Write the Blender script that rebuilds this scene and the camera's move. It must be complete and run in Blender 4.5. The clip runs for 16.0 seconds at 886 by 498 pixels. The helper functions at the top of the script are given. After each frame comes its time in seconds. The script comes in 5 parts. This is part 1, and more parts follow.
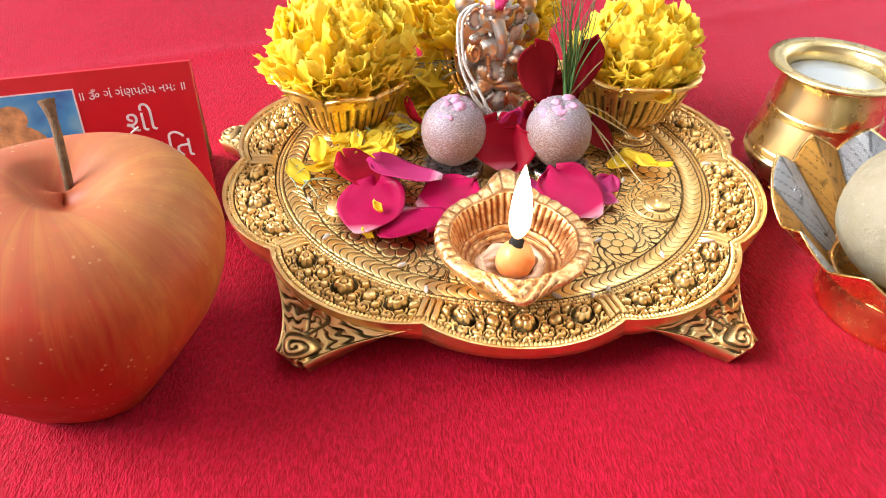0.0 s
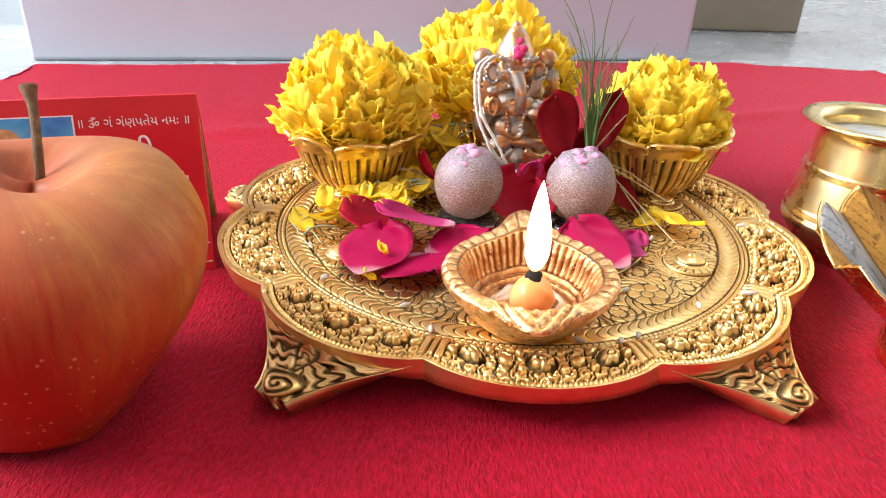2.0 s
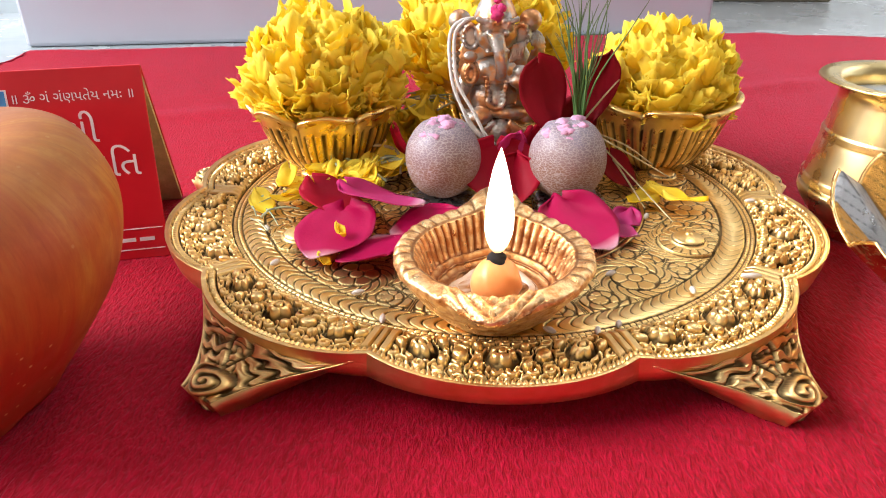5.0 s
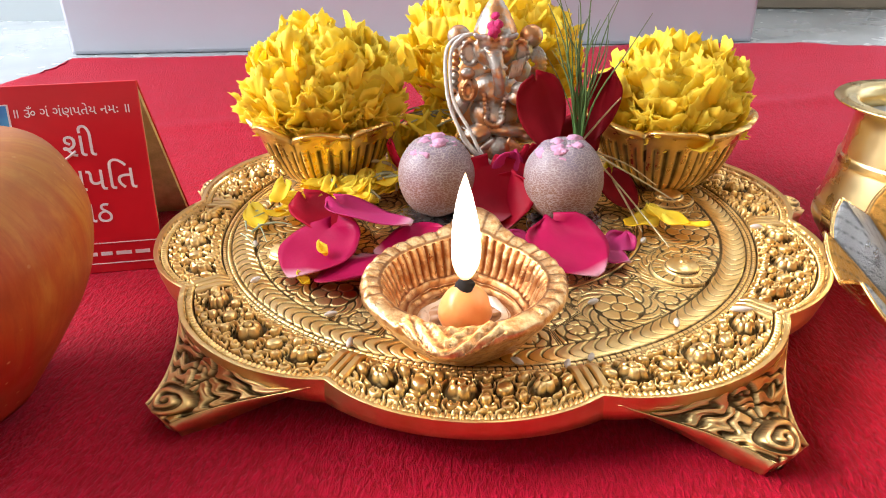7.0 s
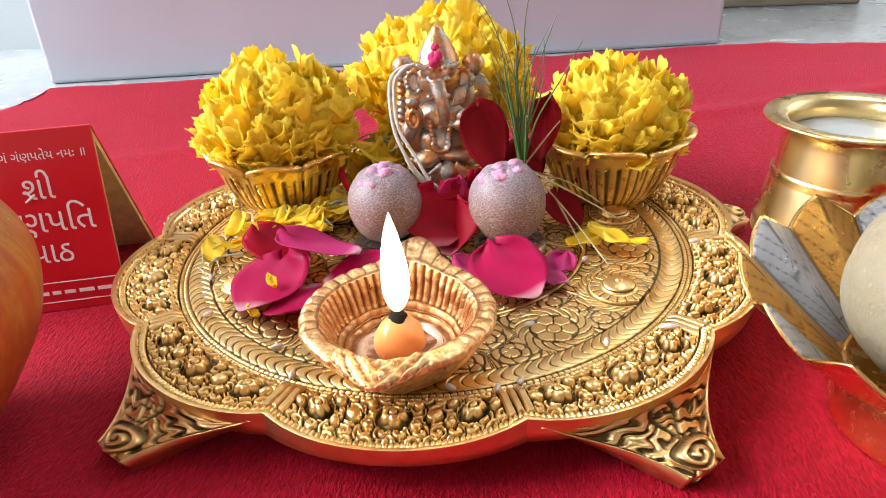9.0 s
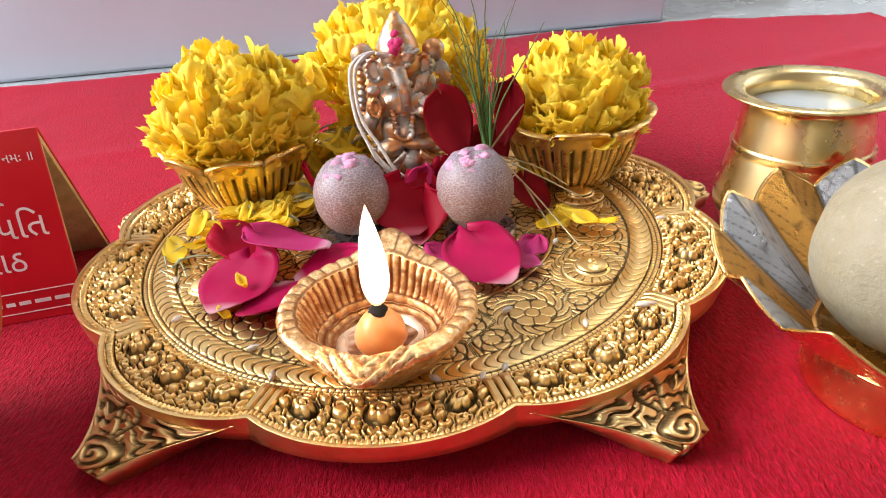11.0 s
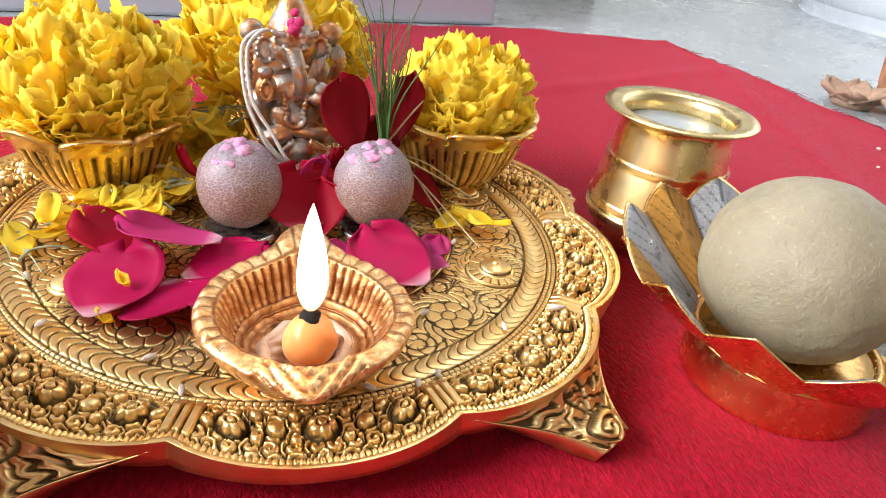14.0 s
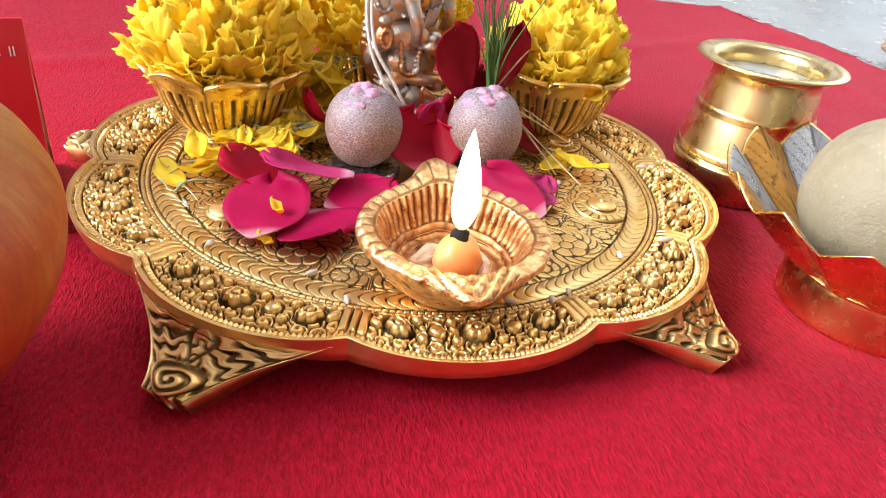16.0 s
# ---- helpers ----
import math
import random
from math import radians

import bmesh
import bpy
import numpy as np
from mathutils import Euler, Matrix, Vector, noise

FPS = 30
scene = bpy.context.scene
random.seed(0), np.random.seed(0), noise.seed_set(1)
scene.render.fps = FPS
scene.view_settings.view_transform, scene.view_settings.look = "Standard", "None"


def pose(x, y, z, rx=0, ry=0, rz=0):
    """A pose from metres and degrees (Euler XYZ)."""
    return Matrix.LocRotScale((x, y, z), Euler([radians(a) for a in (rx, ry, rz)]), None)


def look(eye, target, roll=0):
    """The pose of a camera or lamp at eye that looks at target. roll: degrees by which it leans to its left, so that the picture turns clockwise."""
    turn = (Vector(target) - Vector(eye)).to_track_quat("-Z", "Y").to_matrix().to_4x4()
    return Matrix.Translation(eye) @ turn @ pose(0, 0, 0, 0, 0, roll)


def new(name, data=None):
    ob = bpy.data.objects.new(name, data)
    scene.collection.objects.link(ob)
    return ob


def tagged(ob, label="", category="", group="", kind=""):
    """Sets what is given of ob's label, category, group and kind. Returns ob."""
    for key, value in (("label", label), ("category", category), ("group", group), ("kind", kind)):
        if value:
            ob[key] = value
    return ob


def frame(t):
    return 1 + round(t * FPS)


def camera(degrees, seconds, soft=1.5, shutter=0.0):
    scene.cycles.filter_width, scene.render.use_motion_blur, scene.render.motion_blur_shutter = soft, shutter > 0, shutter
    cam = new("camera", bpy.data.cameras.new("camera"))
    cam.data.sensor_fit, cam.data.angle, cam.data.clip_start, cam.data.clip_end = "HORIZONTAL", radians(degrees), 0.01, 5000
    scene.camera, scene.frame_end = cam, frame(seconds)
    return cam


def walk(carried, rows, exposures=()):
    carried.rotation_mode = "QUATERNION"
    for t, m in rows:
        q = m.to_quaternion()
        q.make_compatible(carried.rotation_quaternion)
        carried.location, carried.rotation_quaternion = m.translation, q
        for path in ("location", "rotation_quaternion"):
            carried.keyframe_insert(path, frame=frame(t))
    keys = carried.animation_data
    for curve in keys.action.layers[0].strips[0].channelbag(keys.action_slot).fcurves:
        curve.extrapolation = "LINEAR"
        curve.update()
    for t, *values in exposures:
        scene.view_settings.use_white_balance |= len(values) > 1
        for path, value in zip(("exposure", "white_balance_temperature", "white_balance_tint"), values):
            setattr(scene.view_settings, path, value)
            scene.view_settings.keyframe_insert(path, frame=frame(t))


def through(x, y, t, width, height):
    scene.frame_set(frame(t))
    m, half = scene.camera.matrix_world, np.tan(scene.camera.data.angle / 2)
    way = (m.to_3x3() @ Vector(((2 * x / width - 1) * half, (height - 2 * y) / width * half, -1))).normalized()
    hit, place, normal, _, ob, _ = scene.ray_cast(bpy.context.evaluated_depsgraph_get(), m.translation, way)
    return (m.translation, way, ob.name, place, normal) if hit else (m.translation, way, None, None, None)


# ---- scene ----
# ---- camera ----
cam = camera(64.3, 16.0, soft=1.0)
# seconds, eye in metres, turn in degrees (Euler XYZ)
ROWS = [
    (0.0, -0.0365, -0.2420, 0.1625, 51.30, -1.56, -3.07),
    (0.5, -0.0398, -0.2429, 0.1517, 52.77, -1.90, -3.25),
    (1.0, -0.0376, -0.2374, 0.1381, 54.82, -3.20, -3.01),
    (1.5, -0.0352, -0.2383, 0.1317, 60.89, -1.97, -1.54),
    (2.0, -0.0307, -0.2414, 0.1223, 63.02, -1.86, -0.59),
    (2.5, -0.0329, -0.2372, 0.1150, 63.03, -1.63, -2.05),
    (3.0, -0.0323, -0.2343, 0.1122, 63.97, -0.80, -2.59),
    (3.5, -0.0339, -0.2328, 0.1091, 63.21, -0.60, -1.92),
    (4.0, -0.0263, -0.2276, 0.1110, 62.66, -0.07, -1.55),
    (6.5, 0.0049, -0.2188, 0.1092, 61.75, -0.49, 6.69),
    (7.0, 0.0100, -0.2152, 0.1132, 62.39, 0.70, 6.03),
    (7.5, 0.0151, -0.2130, 0.1163, 62.72, 1.86, 6.81),
    (8.0, 0.0186, -0.2109, 0.1208, 63.06, 2.29, 6.98),
    (8.5, 0.0237, -0.2141, 0.1223, 62.76, 2.01, 6.87),
    (9.0, 0.0280, -0.2167, 0.1231, 62.43, 2.85, 5.15),
    (11.5, 0.0158, -0.2129, 0.1234, 59.86, 2.25, -1.07),
    (12.0, 0.0081, -0.2080, 0.1217, 58.78, -1.14, -3.71),
    (12.5, -0.0005, -0.2043, 0.1250, 59.61, -3.07, -6.13),
    (13.0, -0.0069, -0.2031, 0.1233, 59.67, -4.60, -8.95),
    (13.5, -0.0107, -0.2005, 0.1212, 59.73, -5.75, -11.98),
    (14.0, -0.0143, -0.2030, 0.1228, 60.28, -6.53, -14.24),
    (14.5, -0.0228, -0.2036, 0.1195, 59.98, -6.92, -16.58),
    (15.0, -0.0336, -0.2048, 0.1154, 59.02, -6.66, -15.51),
    (15.5, -0.0411, -0.2094, 0.1136, 58.53, -6.88, -14.22),
    (16.0, -0.0471, -0.2162, 0.1167, 58.24, -6.08, -12.62),
]
walk(cam, [(t, pose(x, y, z, rx, ry, rz)) for t, x, y, z, rx, ry, rz in ROWS],
     exposures=((0.0, 0.66), (1.0, 0.64), (3.5, 0.42), (7.0, 0.42), (12.5, 0.34), (14.5, 0.34), (16.0, 0.46)))

# ---- light ----
sky_world = bpy.data.worlds.new("daylight")
scene.world = sky_world
sky_world.use_nodes = True
wn = sky_world.node_tree.nodes
sky = wn.new("ShaderNodeTexSky")
sky.sky_type = "NISHITA"
sky.sun_disc = False
sky.sun_elevation, sky.sun_rotation = radians(48), radians(62)
sky_world.node_tree.links.new(sky.outputs[0], wn["Background"].inputs[0])
wn["Background"].inputs[1].default_value = 0.12


def lamp(name, kind, energy, colour, m, size=(1, 1)):
    data = bpy.data.lights.new(name, kind)
    data.energy, data.color = energy, colour
    if kind == "AREA":
        data.shape, data.size, data.size_y = "RECTANGLE", *size
    ob = new(name, data)
    ob.matrix_world = m
    return ob


# window light from the right and behind the things and from the left in front of them; an added unseen fill from
# overhead
lamp("window_light", "AREA", 10, (1.0, 0.98, 0.95), look((2.15, 0.95, 1.2), (0, 0.1, 0)), (1.5, 1.6))
lamp("window_light", "AREA", 60, (0.96, 0.97, 1.0), look((-1.55, -0.15, 1.00), (0, 0.10, 0)), (1.1, 0.9))
# fill lamp without a real source, added to lift the tops of things
lamp("ceiling_light", "AREA", 44, (1.0, 0.97, 0.95), look((0.10, 1.00, 2.5), (0.05, 0.6, 0)), (1.6, 1.2))
sun = lamp("sun", "SUN", 0.65, (1.0, 0.95, 0.86), look((2.6, 1.38, 3.0), (0, 0, 0)))
sun.data.angle = radians(0.6)


# ---- materials ----
class Nodes:
    """A node material under construction."""

    def __init__(self, name):
        self.mat = bpy.data.materials.new(name)
        self.mat.use_nodes = True
        self.tree = self.mat.node_tree
        self.bsdf = self.tree.nodes["Principled BSDF"]
        self.coord = self.node("ShaderNodeTexCoord").outputs["Object"]

    def node(self, kind, **values):
        n = self.tree.nodes.new(kind)
        for key, value in values.items():
            if key in ("operation", "blend_type", "data_type", "feature", "wave_type", "attribute_name", "musgrave_type", "bands_direction", "distance"):
                if key == "operation": n.operation = value
                elif key == "blend_type": n.blend_type = value
                elif key == "data_type": n.data_type = value
                elif key == "feature": n.feature = value
                elif key == "attribute_name": n.attribute_name = value
                elif key == "bands_direction": n.bands_direction = value
        return n

    def link(self, a, b):
        self.tree.links.new(a, b)

    def set(self, **values):
        for key, value in values.items():
            s = self.bsdf.inputs[key.replace("_", " ").title().replace("Ior", "IOR")]
            if isinstance(value, bpy.types.NodeSocket):
                self.link(value, s)
            else:
                s.default_value = value
        return self

    def noise(self, scale, detail=3.0, rough=0.55, stretch=(1, 1, 1), distortion=0.0, vec=None):
        m = self.node("ShaderNodeMapping")
        self.link(vec or self.coord, m.inputs[0])
        m.inputs["Scale"].default_value = stretch
        n = self.node("ShaderNodeTexNoise")
        self.link(m.outputs[0], n.inputs[0])
        n.inputs["Scale"].default_value, n.inputs["Detail"].default_value = scale, detail
        n.inputs["Roughness"].default_value, n.inputs["Distortion"].default_value = rough, distortion
        return n.outputs["Fac"]

    def cells(self, scale, feature="F1", stretch=(1, 1, 1), vec=None):
        m = self.node("ShaderNodeMapping")
        self.link(vec or self.coord, m.inputs[0])
        m.inputs["Scale"].default_value = stretch
        n = self.node("ShaderNodeTexVoronoi", feature=feature)
        self.link(m.outputs[0], n.inputs[0])
        n.inputs["Scale"].default_value = scale
        return n.outputs["Distance"]

    def ramp(self, fac, *stops):
        r = self.node("ShaderNodeValToRGB")
        self.link(fac, r.inputs[0])
        e = r.color_ramp.elements
        while len(e) < len(stops):
            e.new(0.5)
        for el, (at, c) in zip(e, stops):
            el.position, el.color = at, (*c, 1) if len(c) == 3 else c
        return r.outputs[0]

    def grey(self, fac, lo, hi, a=0.3, b=0.7):
        return self.ramp(fac, (a, (lo,) * 3), (b, (hi,) * 3))

    def mix(self, fac, a, b, blend="MIX"):
        m = self.node("ShaderNodeMix", data_type="RGBA", blend_type=blend)
        for s, v in ((m.inputs[0], fac), (m.inputs[6], a), (m.inputs[7], b)):
            if isinstance(v, bpy.types.NodeSocket):
                self.link(v, s)
            else:
                s.default_value = v if isinstance(v, (int, float)) else (*v, 1)
        return m.outputs[2]

    def attr(self, name):
        return self.node("ShaderNodeAttribute", attribute_name=name).outputs["Fac"]

    def random(self):
        return self.node("ShaderNodeObjectInfo").outputs["Random"]

    def bump(self, height, strength, distance=0.001):
        b = self.node("ShaderNodeBump")
        b.inputs["Strength"].default_value, b.inputs["Distance"].default_value = strength, distance
        self.link(height, b.inputs["Height"])
        if self.bsdf.inputs["Normal"].is_linked:
            self.link(self.bsdf.inputs["Normal"].links[0].from_socket, b.inputs["Normal"])
        self.link(b.outputs[0], self.bsdf.inputs["Normal"])
        return self


def plain(name, colour, rough=0.5, metal=0.0, vary=0.15, scale=60, bump=0.2, depth=0.0004):
    m = Nodes(name)
    dark = tuple(c * (1 - vary) for c in colour)
    light = tuple(min(1, c * (1 + vary)) for c in colour)
    m.set(base_color=m.ramp(m.noise(scale, 4), (0.3, dark), (0.7, light)), metallic=metal,
          roughness=m.grey(m.noise(scale * 2.3, 3), max(0.02, rough - 0.08), rough + 0.08))
    return m.bump(m.noise(scale * 5, 4), bump, depth).mat


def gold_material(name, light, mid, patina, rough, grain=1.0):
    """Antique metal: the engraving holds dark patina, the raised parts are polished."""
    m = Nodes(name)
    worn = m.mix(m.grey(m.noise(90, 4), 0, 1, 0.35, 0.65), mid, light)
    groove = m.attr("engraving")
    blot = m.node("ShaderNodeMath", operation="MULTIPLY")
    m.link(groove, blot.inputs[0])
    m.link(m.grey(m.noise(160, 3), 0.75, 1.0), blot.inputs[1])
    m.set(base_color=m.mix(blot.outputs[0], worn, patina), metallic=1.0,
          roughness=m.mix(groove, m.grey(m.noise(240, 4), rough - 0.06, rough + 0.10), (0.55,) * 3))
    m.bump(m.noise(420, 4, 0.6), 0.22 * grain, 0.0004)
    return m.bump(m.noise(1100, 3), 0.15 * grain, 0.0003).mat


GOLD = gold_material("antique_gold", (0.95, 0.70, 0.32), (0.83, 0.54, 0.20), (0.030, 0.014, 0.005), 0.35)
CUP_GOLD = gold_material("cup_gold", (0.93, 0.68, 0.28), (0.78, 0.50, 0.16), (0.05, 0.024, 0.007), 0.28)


def cloth_material():
    m = Nodes("red_crepe_cloth")
    big = m.noise(7, 3)
    thread = m.noise(1150, 3, 0.60, (1.0, 0.34, 1.0), 0.6)
    base = m.mix(m.grey(big, 0, 1, 0.3, 0.7), (0.25, 0.0005, 0.006), (0.33, 0.0009, 0.011))
    m.set(base_color=m.mix(m.grey(thread, 0, 1.0, 0.40, 0.68), base, (0.50, 0.003, 0.030)), roughness=0.7,
          sheen_weight=0.20, sheen_roughness=0.35, sheen_tint=(1.0, 0.40, 0.60, 1.0), specular_ior_level=0.15)
    m.bump(thread, 1.0, 0.0010)
    m.bump(m.noise(1500, 2), 0.25, 0.0002)
    return m.mat


CLOTH = cloth_material()


def floor_material():
    m = Nodes("pale_marble_floor")
    vein = m.noise(5, 6, 0.6, distortion=1.2)
    m.set(base_color=m.ramp(vein, (0.3, (0.29, 0.32, 0.34)), (0.55, (0.37, 0.40, 0.42)), (0.75, (0.32, 0.35, 0.37))),
          roughness=m.grey(m.noise(30, 3), 0.18, 0.32))
    return m.bump(m.noise(60, 3), 0.05, 0.0005).mat


FLOOR = floor_material()
PANEL = plain("lilac_grey_paint", (0.51, 0.54, 0.62), 0.5, 0, 0.05, 6, 0.1)
WALL = plain("white_wall_paint", (0.72, 0.73, 0.72), 0.7, 0, 0.04, 5, 0.2)
DIM = plain("light_blocking_brown", (0.20, 0.17, 0.15), 0.7, 0, 0.06, 5, 0.2)
WALL_BLUE = plain("pale_blue_grey_paint", (0.40, 0.45, 0.47), 0.6, 0, 0.05, 5, 0.2)
BEIGE = plain("beige_wood", (0.40, 0.34, 0.25), 0.5, 0, 0.12, 8, 0.1)
CEIL = plain("ceiling_paint", (0.8, 0.8, 0.79), 0.8, 0, 0.03, 5, 0.2)


def petal_material(name, inner, outer, rough=0.45, through=0.25, vein=True, pale=None, mottle=0.32):
    """Petal tissue: colour along the petal, fine veins, some light coming through."""
    m = Nodes(name)
    col = m.ramp(m.attr("along"), (0.0, inner), (0.17, outer), (1.0, pale or outer))
    col = m.mix(m.grey(m.noise(180, 4, 0.6), 0.0, mottle), col, tuple(c * 0.72 for c in outer))
    hue = m.node("ShaderNodeHueSaturation")
    m.link(col, hue.inputs["Color"])
    m.link(m.grey(m.random(), 0.94, 1.1, 0, 1), hue.inputs["Value"])
    m.set(base_color=hue.outputs[0], roughness=rough, specular_ior_level=0.22)
    if vein:
        m.bump(m.noise(650, 3, 0.6), 0.3, 0.0003)
    if through:
        glow = m.node("ShaderNodeBsdfTranslucent")
        m.link(hue.outputs[0], glow.inputs["Color"])
        both = m.node("ShaderNodeMixShader")
        both.inputs[0].default_value = through
        m.link(m.bsdf.outputs[0], both.inputs[1])
        m.link(glow.outputs[0], both.inputs[2])
        m.link(both.outputs[0], m.tree.nodes["Material Output"].inputs["Surface"])
    return m.mat


MARIGOLD = petal_material("marigold_petal", (0.98, 0.66, 0.018), (0.99, 0.75, 0.040), 0.6, 0.40, pale=(0.99, 0.82, 0.11), mottle=0.02)
ROSE = petal_material("rose_petal", (0.70, 0.22, 0.30), (0.44, 0.003, 0.024), 0.55, 0.30, pale=(0.50, 0.003, 0.032))
PINK = petal_material("pink_rose_petal", (0.80, 0.48, 0.56), (0.48, 0.006, 0.085), 0.45, 0.25, pale=(0.42, 0.003, 0.065))
PALEPINK = petal_material("pale_pink_petal", (0.82, 0.58, 0.66), (0.60, 0.05, 0.22), 0.45, 0.25, pale=(0.52, 0.02, 0.14))
DARKROSE = petal_material("dark_rose_petal", (0.17, 0.0005, 0.006), (0.26, 0.001, 0.010), 0.6, 0.1)
GRASS = petal_material("grass_blade", (0.22, 0.36, 0.12), (0.12, 0.24, 0.07), 0.5, 0.2, pale=(0.16, 0.20, 0.11))
STRAW = plain("dry_straw", (0.52, 0.42, 0.24), 0.6, 0, 0.25, 300)


# ---- mesh helpers ----
def link_mesh(name, verts, faces, material, parent=None, label="", smooth=True, attrs=None):
    me = bpy.data.meshes.new(name)
    me.from_pydata([tuple(v) for v in verts], [], faces)
    me.update()
    if smooth:
        me.polygons.foreach_set("use_smooth", [True] * len(me.polygons))
    for key, values in (attrs or {}).items():
        a = me.attributes.new(key, "FLOAT", "POINT")
        a.data.foreach_set("value", np.asarray(values, dtype=np.float32))
    me.materials.append(material)
    ob = new(name, me)
    ob.parent = parent
    return tagged(ob, label)


def part(name, bm, material, parent=None, label="", smooth=True):
    me = bpy.data.meshes.new(name)
    bmesh.ops.recalc_face_normals(bm, faces=bm.faces)
    for f in bm.faces:
        f.smooth = smooth
    bm.to_mesh(me)
    bm.free()
    me.materials.append(material)
    ob = new(name, me)
    ob.parent = parent
    return tagged(ob, label)


def thing(name, x, y, z, label, category, group="", turn=0.0, kind=""):
    """An empty at the base of a thing, which parents its parts."""
    ob = new(name)
    ob.empty_display_size = 0.01
    ob.matrix_world = pose(x, y, z, 0, 0, turn)
    return tagged(ob, label, category, group, kind)


def grid_faces(n, m, wrap=False):
    """Faces of an n by m grid of vertices, n rows of m; wrap closes each row."""
    k = m if wrap else m - 1
    return [(i * m + j, i * m + (j + 1) % m, (i + 1) * m + (j + 1) % m, (i + 1) * m + j) for i in range(n - 1) for j in range(k)]


def lathe(name, profile, material, parent=None, label="", n=64, wave=None, attrs=None):
    """A turned body from (r, z) pairs; wave(i, angle, r, z) may bend it."""
    verts = []
    for i, (r, z) in enumerate(profile):
        for j in range(n):
            a = 2 * math.pi * j / n
            rr, zz = wave(i, a, r, z) if wave else (r, z)
            verts.append((rr * math.cos(a), rr * math.sin(a), zz))
    return link_mesh(name, verts, grid_faces(len(profile), n, True), material, parent, label, attrs=attrs)


def smooth_profile(points, steps=6):
    """A rounded line through (r, z) points (Catmull-Rom)."""
    p = [points[0], *points, points[-1]]
    out = []
    for a, b, c, d in zip(p, p[1:], p[2:], p[3:]):
        for i in range(steps):
            t = i / steps
            out.append(tuple(0.5 * (2 * b[k] + (c[k] - a[k]) * t + (2 * a[k] - 5 * b[k] + 4 * c[k] - d[k]) * t * t + (3 * b[k] - a[k] - 3 * c[k] + d[k]) * t ** 3) for k in (0, 1)))
    return out + [points[-1]]


def sheet_mesh(name, fn, n, m, thick, material):
    """A thin closed leaf: fn(u, v) gives a point, u along and v across, 0 to 1."""
    top = np.array([[fn(i / (n - 1), j / (m - 1)) for j in range(m)] for i in range(n)], dtype=float)
    du, dv = np.gradient(top, axis=0), np.gradient(top, axis=1)
    nrm = np.cross(du, dv)
    nrm /= np.linalg.norm(nrm, axis=2, keepdims=True) + 1e-12
    low = top - nrm * thick
    faces = grid_faces(n, m)
    k = n * m
    faces = faces + [tuple(i + k for i in reversed(f)) for f in faces]
    ring = [j for j in range(m)] + [i * m + m - 1 for i in range(1, n)] + [(n - 1) * m + j for j in range(m - 2, -1, -1)] + [i * m for i in range(n - 2, 0, -1)]
    faces += [(b, a, a + k, b + k) for a, b in zip(ring, ring[1:] + ring[:1])]
    me = bpy.data.meshes.new(name)
    me.from_pydata([tuple(v) for v in np.concatenate((top.reshape(-1, 3), low.reshape(-1, 3)))], [], faces)
    me.update()
    me.polygons.foreach_set("use_smooth", [True] * len(me.polygons))
    along = np.tile(np.repeat(np.linspace(0, 1, n), m), 2)
    a = me.attributes.new("along", "FLOAT", "POINT")
    a.data.foreach_set("value", along.astype(np.float32))
    me.materials.append(material)
    return me


def tube(name, points, radius, material, parent=None, label="", sides=7, taper=None):
    """A round bar along points; taper(t) scales its radius."""
    pts = [Vector(p) for p in points]
    verts, side = [], None
    for i, p in enumerate(pts):
        d = (pts[min(i + 1, len(pts) - 1)] - pts[max(i - 1, 0)]).normalized()
        if side is None:
            side = d.orthogonal().normalized()
        side = (side - d * side.dot(d)).normalized()
        up = d.cross(side)
        r = radius * (taper(i / (len(pts) - 1)) if taper else 1)
        for j in range(sides):
            a = 2 * math.pi * j / sides
            verts.append(p + (side * math.cos(a) + up * math.sin(a)) * r)
    faces = grid_faces(len(pts), sides, True)
    faces += [tuple(reversed(range(sides))), tuple(range((len(pts) - 1) * sides, len(pts) * sides))]
    along = np.repeat(np.linspace(0, 1, len(pts)), sides)
    return link_mesh(name, verts, faces, material, parent, label, attrs={"along": along})


def bent(points, steps=8):
    """A smooth line through 3D points."""
    p = [Vector(q) for q in (points[0], *points, points[-1])]
    out = []
    for a, b, c, d in zip(p, p[1:], p[2:], p[3:]):
        for i in range(steps):
            t = i / steps
            out.append(0.5 * (2 * b + (c - a) * t + (2 * a - 5 * b + 4 * c - d) * t * t + (3 * b - a - 3 * c + d) * t ** 3))
    return out + [Vector(points[-1])]


def box(bm, x0, x1, y0, y1, z0, z1):
    m = Matrix.LocRotScale(((x0 + x1) / 2, (y0 + y1) / 2, (z0 + z1) / 2), None, (x1 - x0, y1 - y0, z1 - z0))
    return bmesh.ops.create_cube(bm, size=1, matrix=m)["verts"]


def block(name, x0, x1, y0, y1, z0, z1, material, parent=None, label="", bevel=0.0):
    bm = bmesh.new()
    box(bm, x0, x1, y0, y1, z0, z1)
    if bevel:
        bmesh.ops.bevel(bm, geom=bm.edges[:], offset=bevel, segments=2, affect="EDGES", profile=0.5)
    return part(name, bm, material, parent, label, smooth=False)


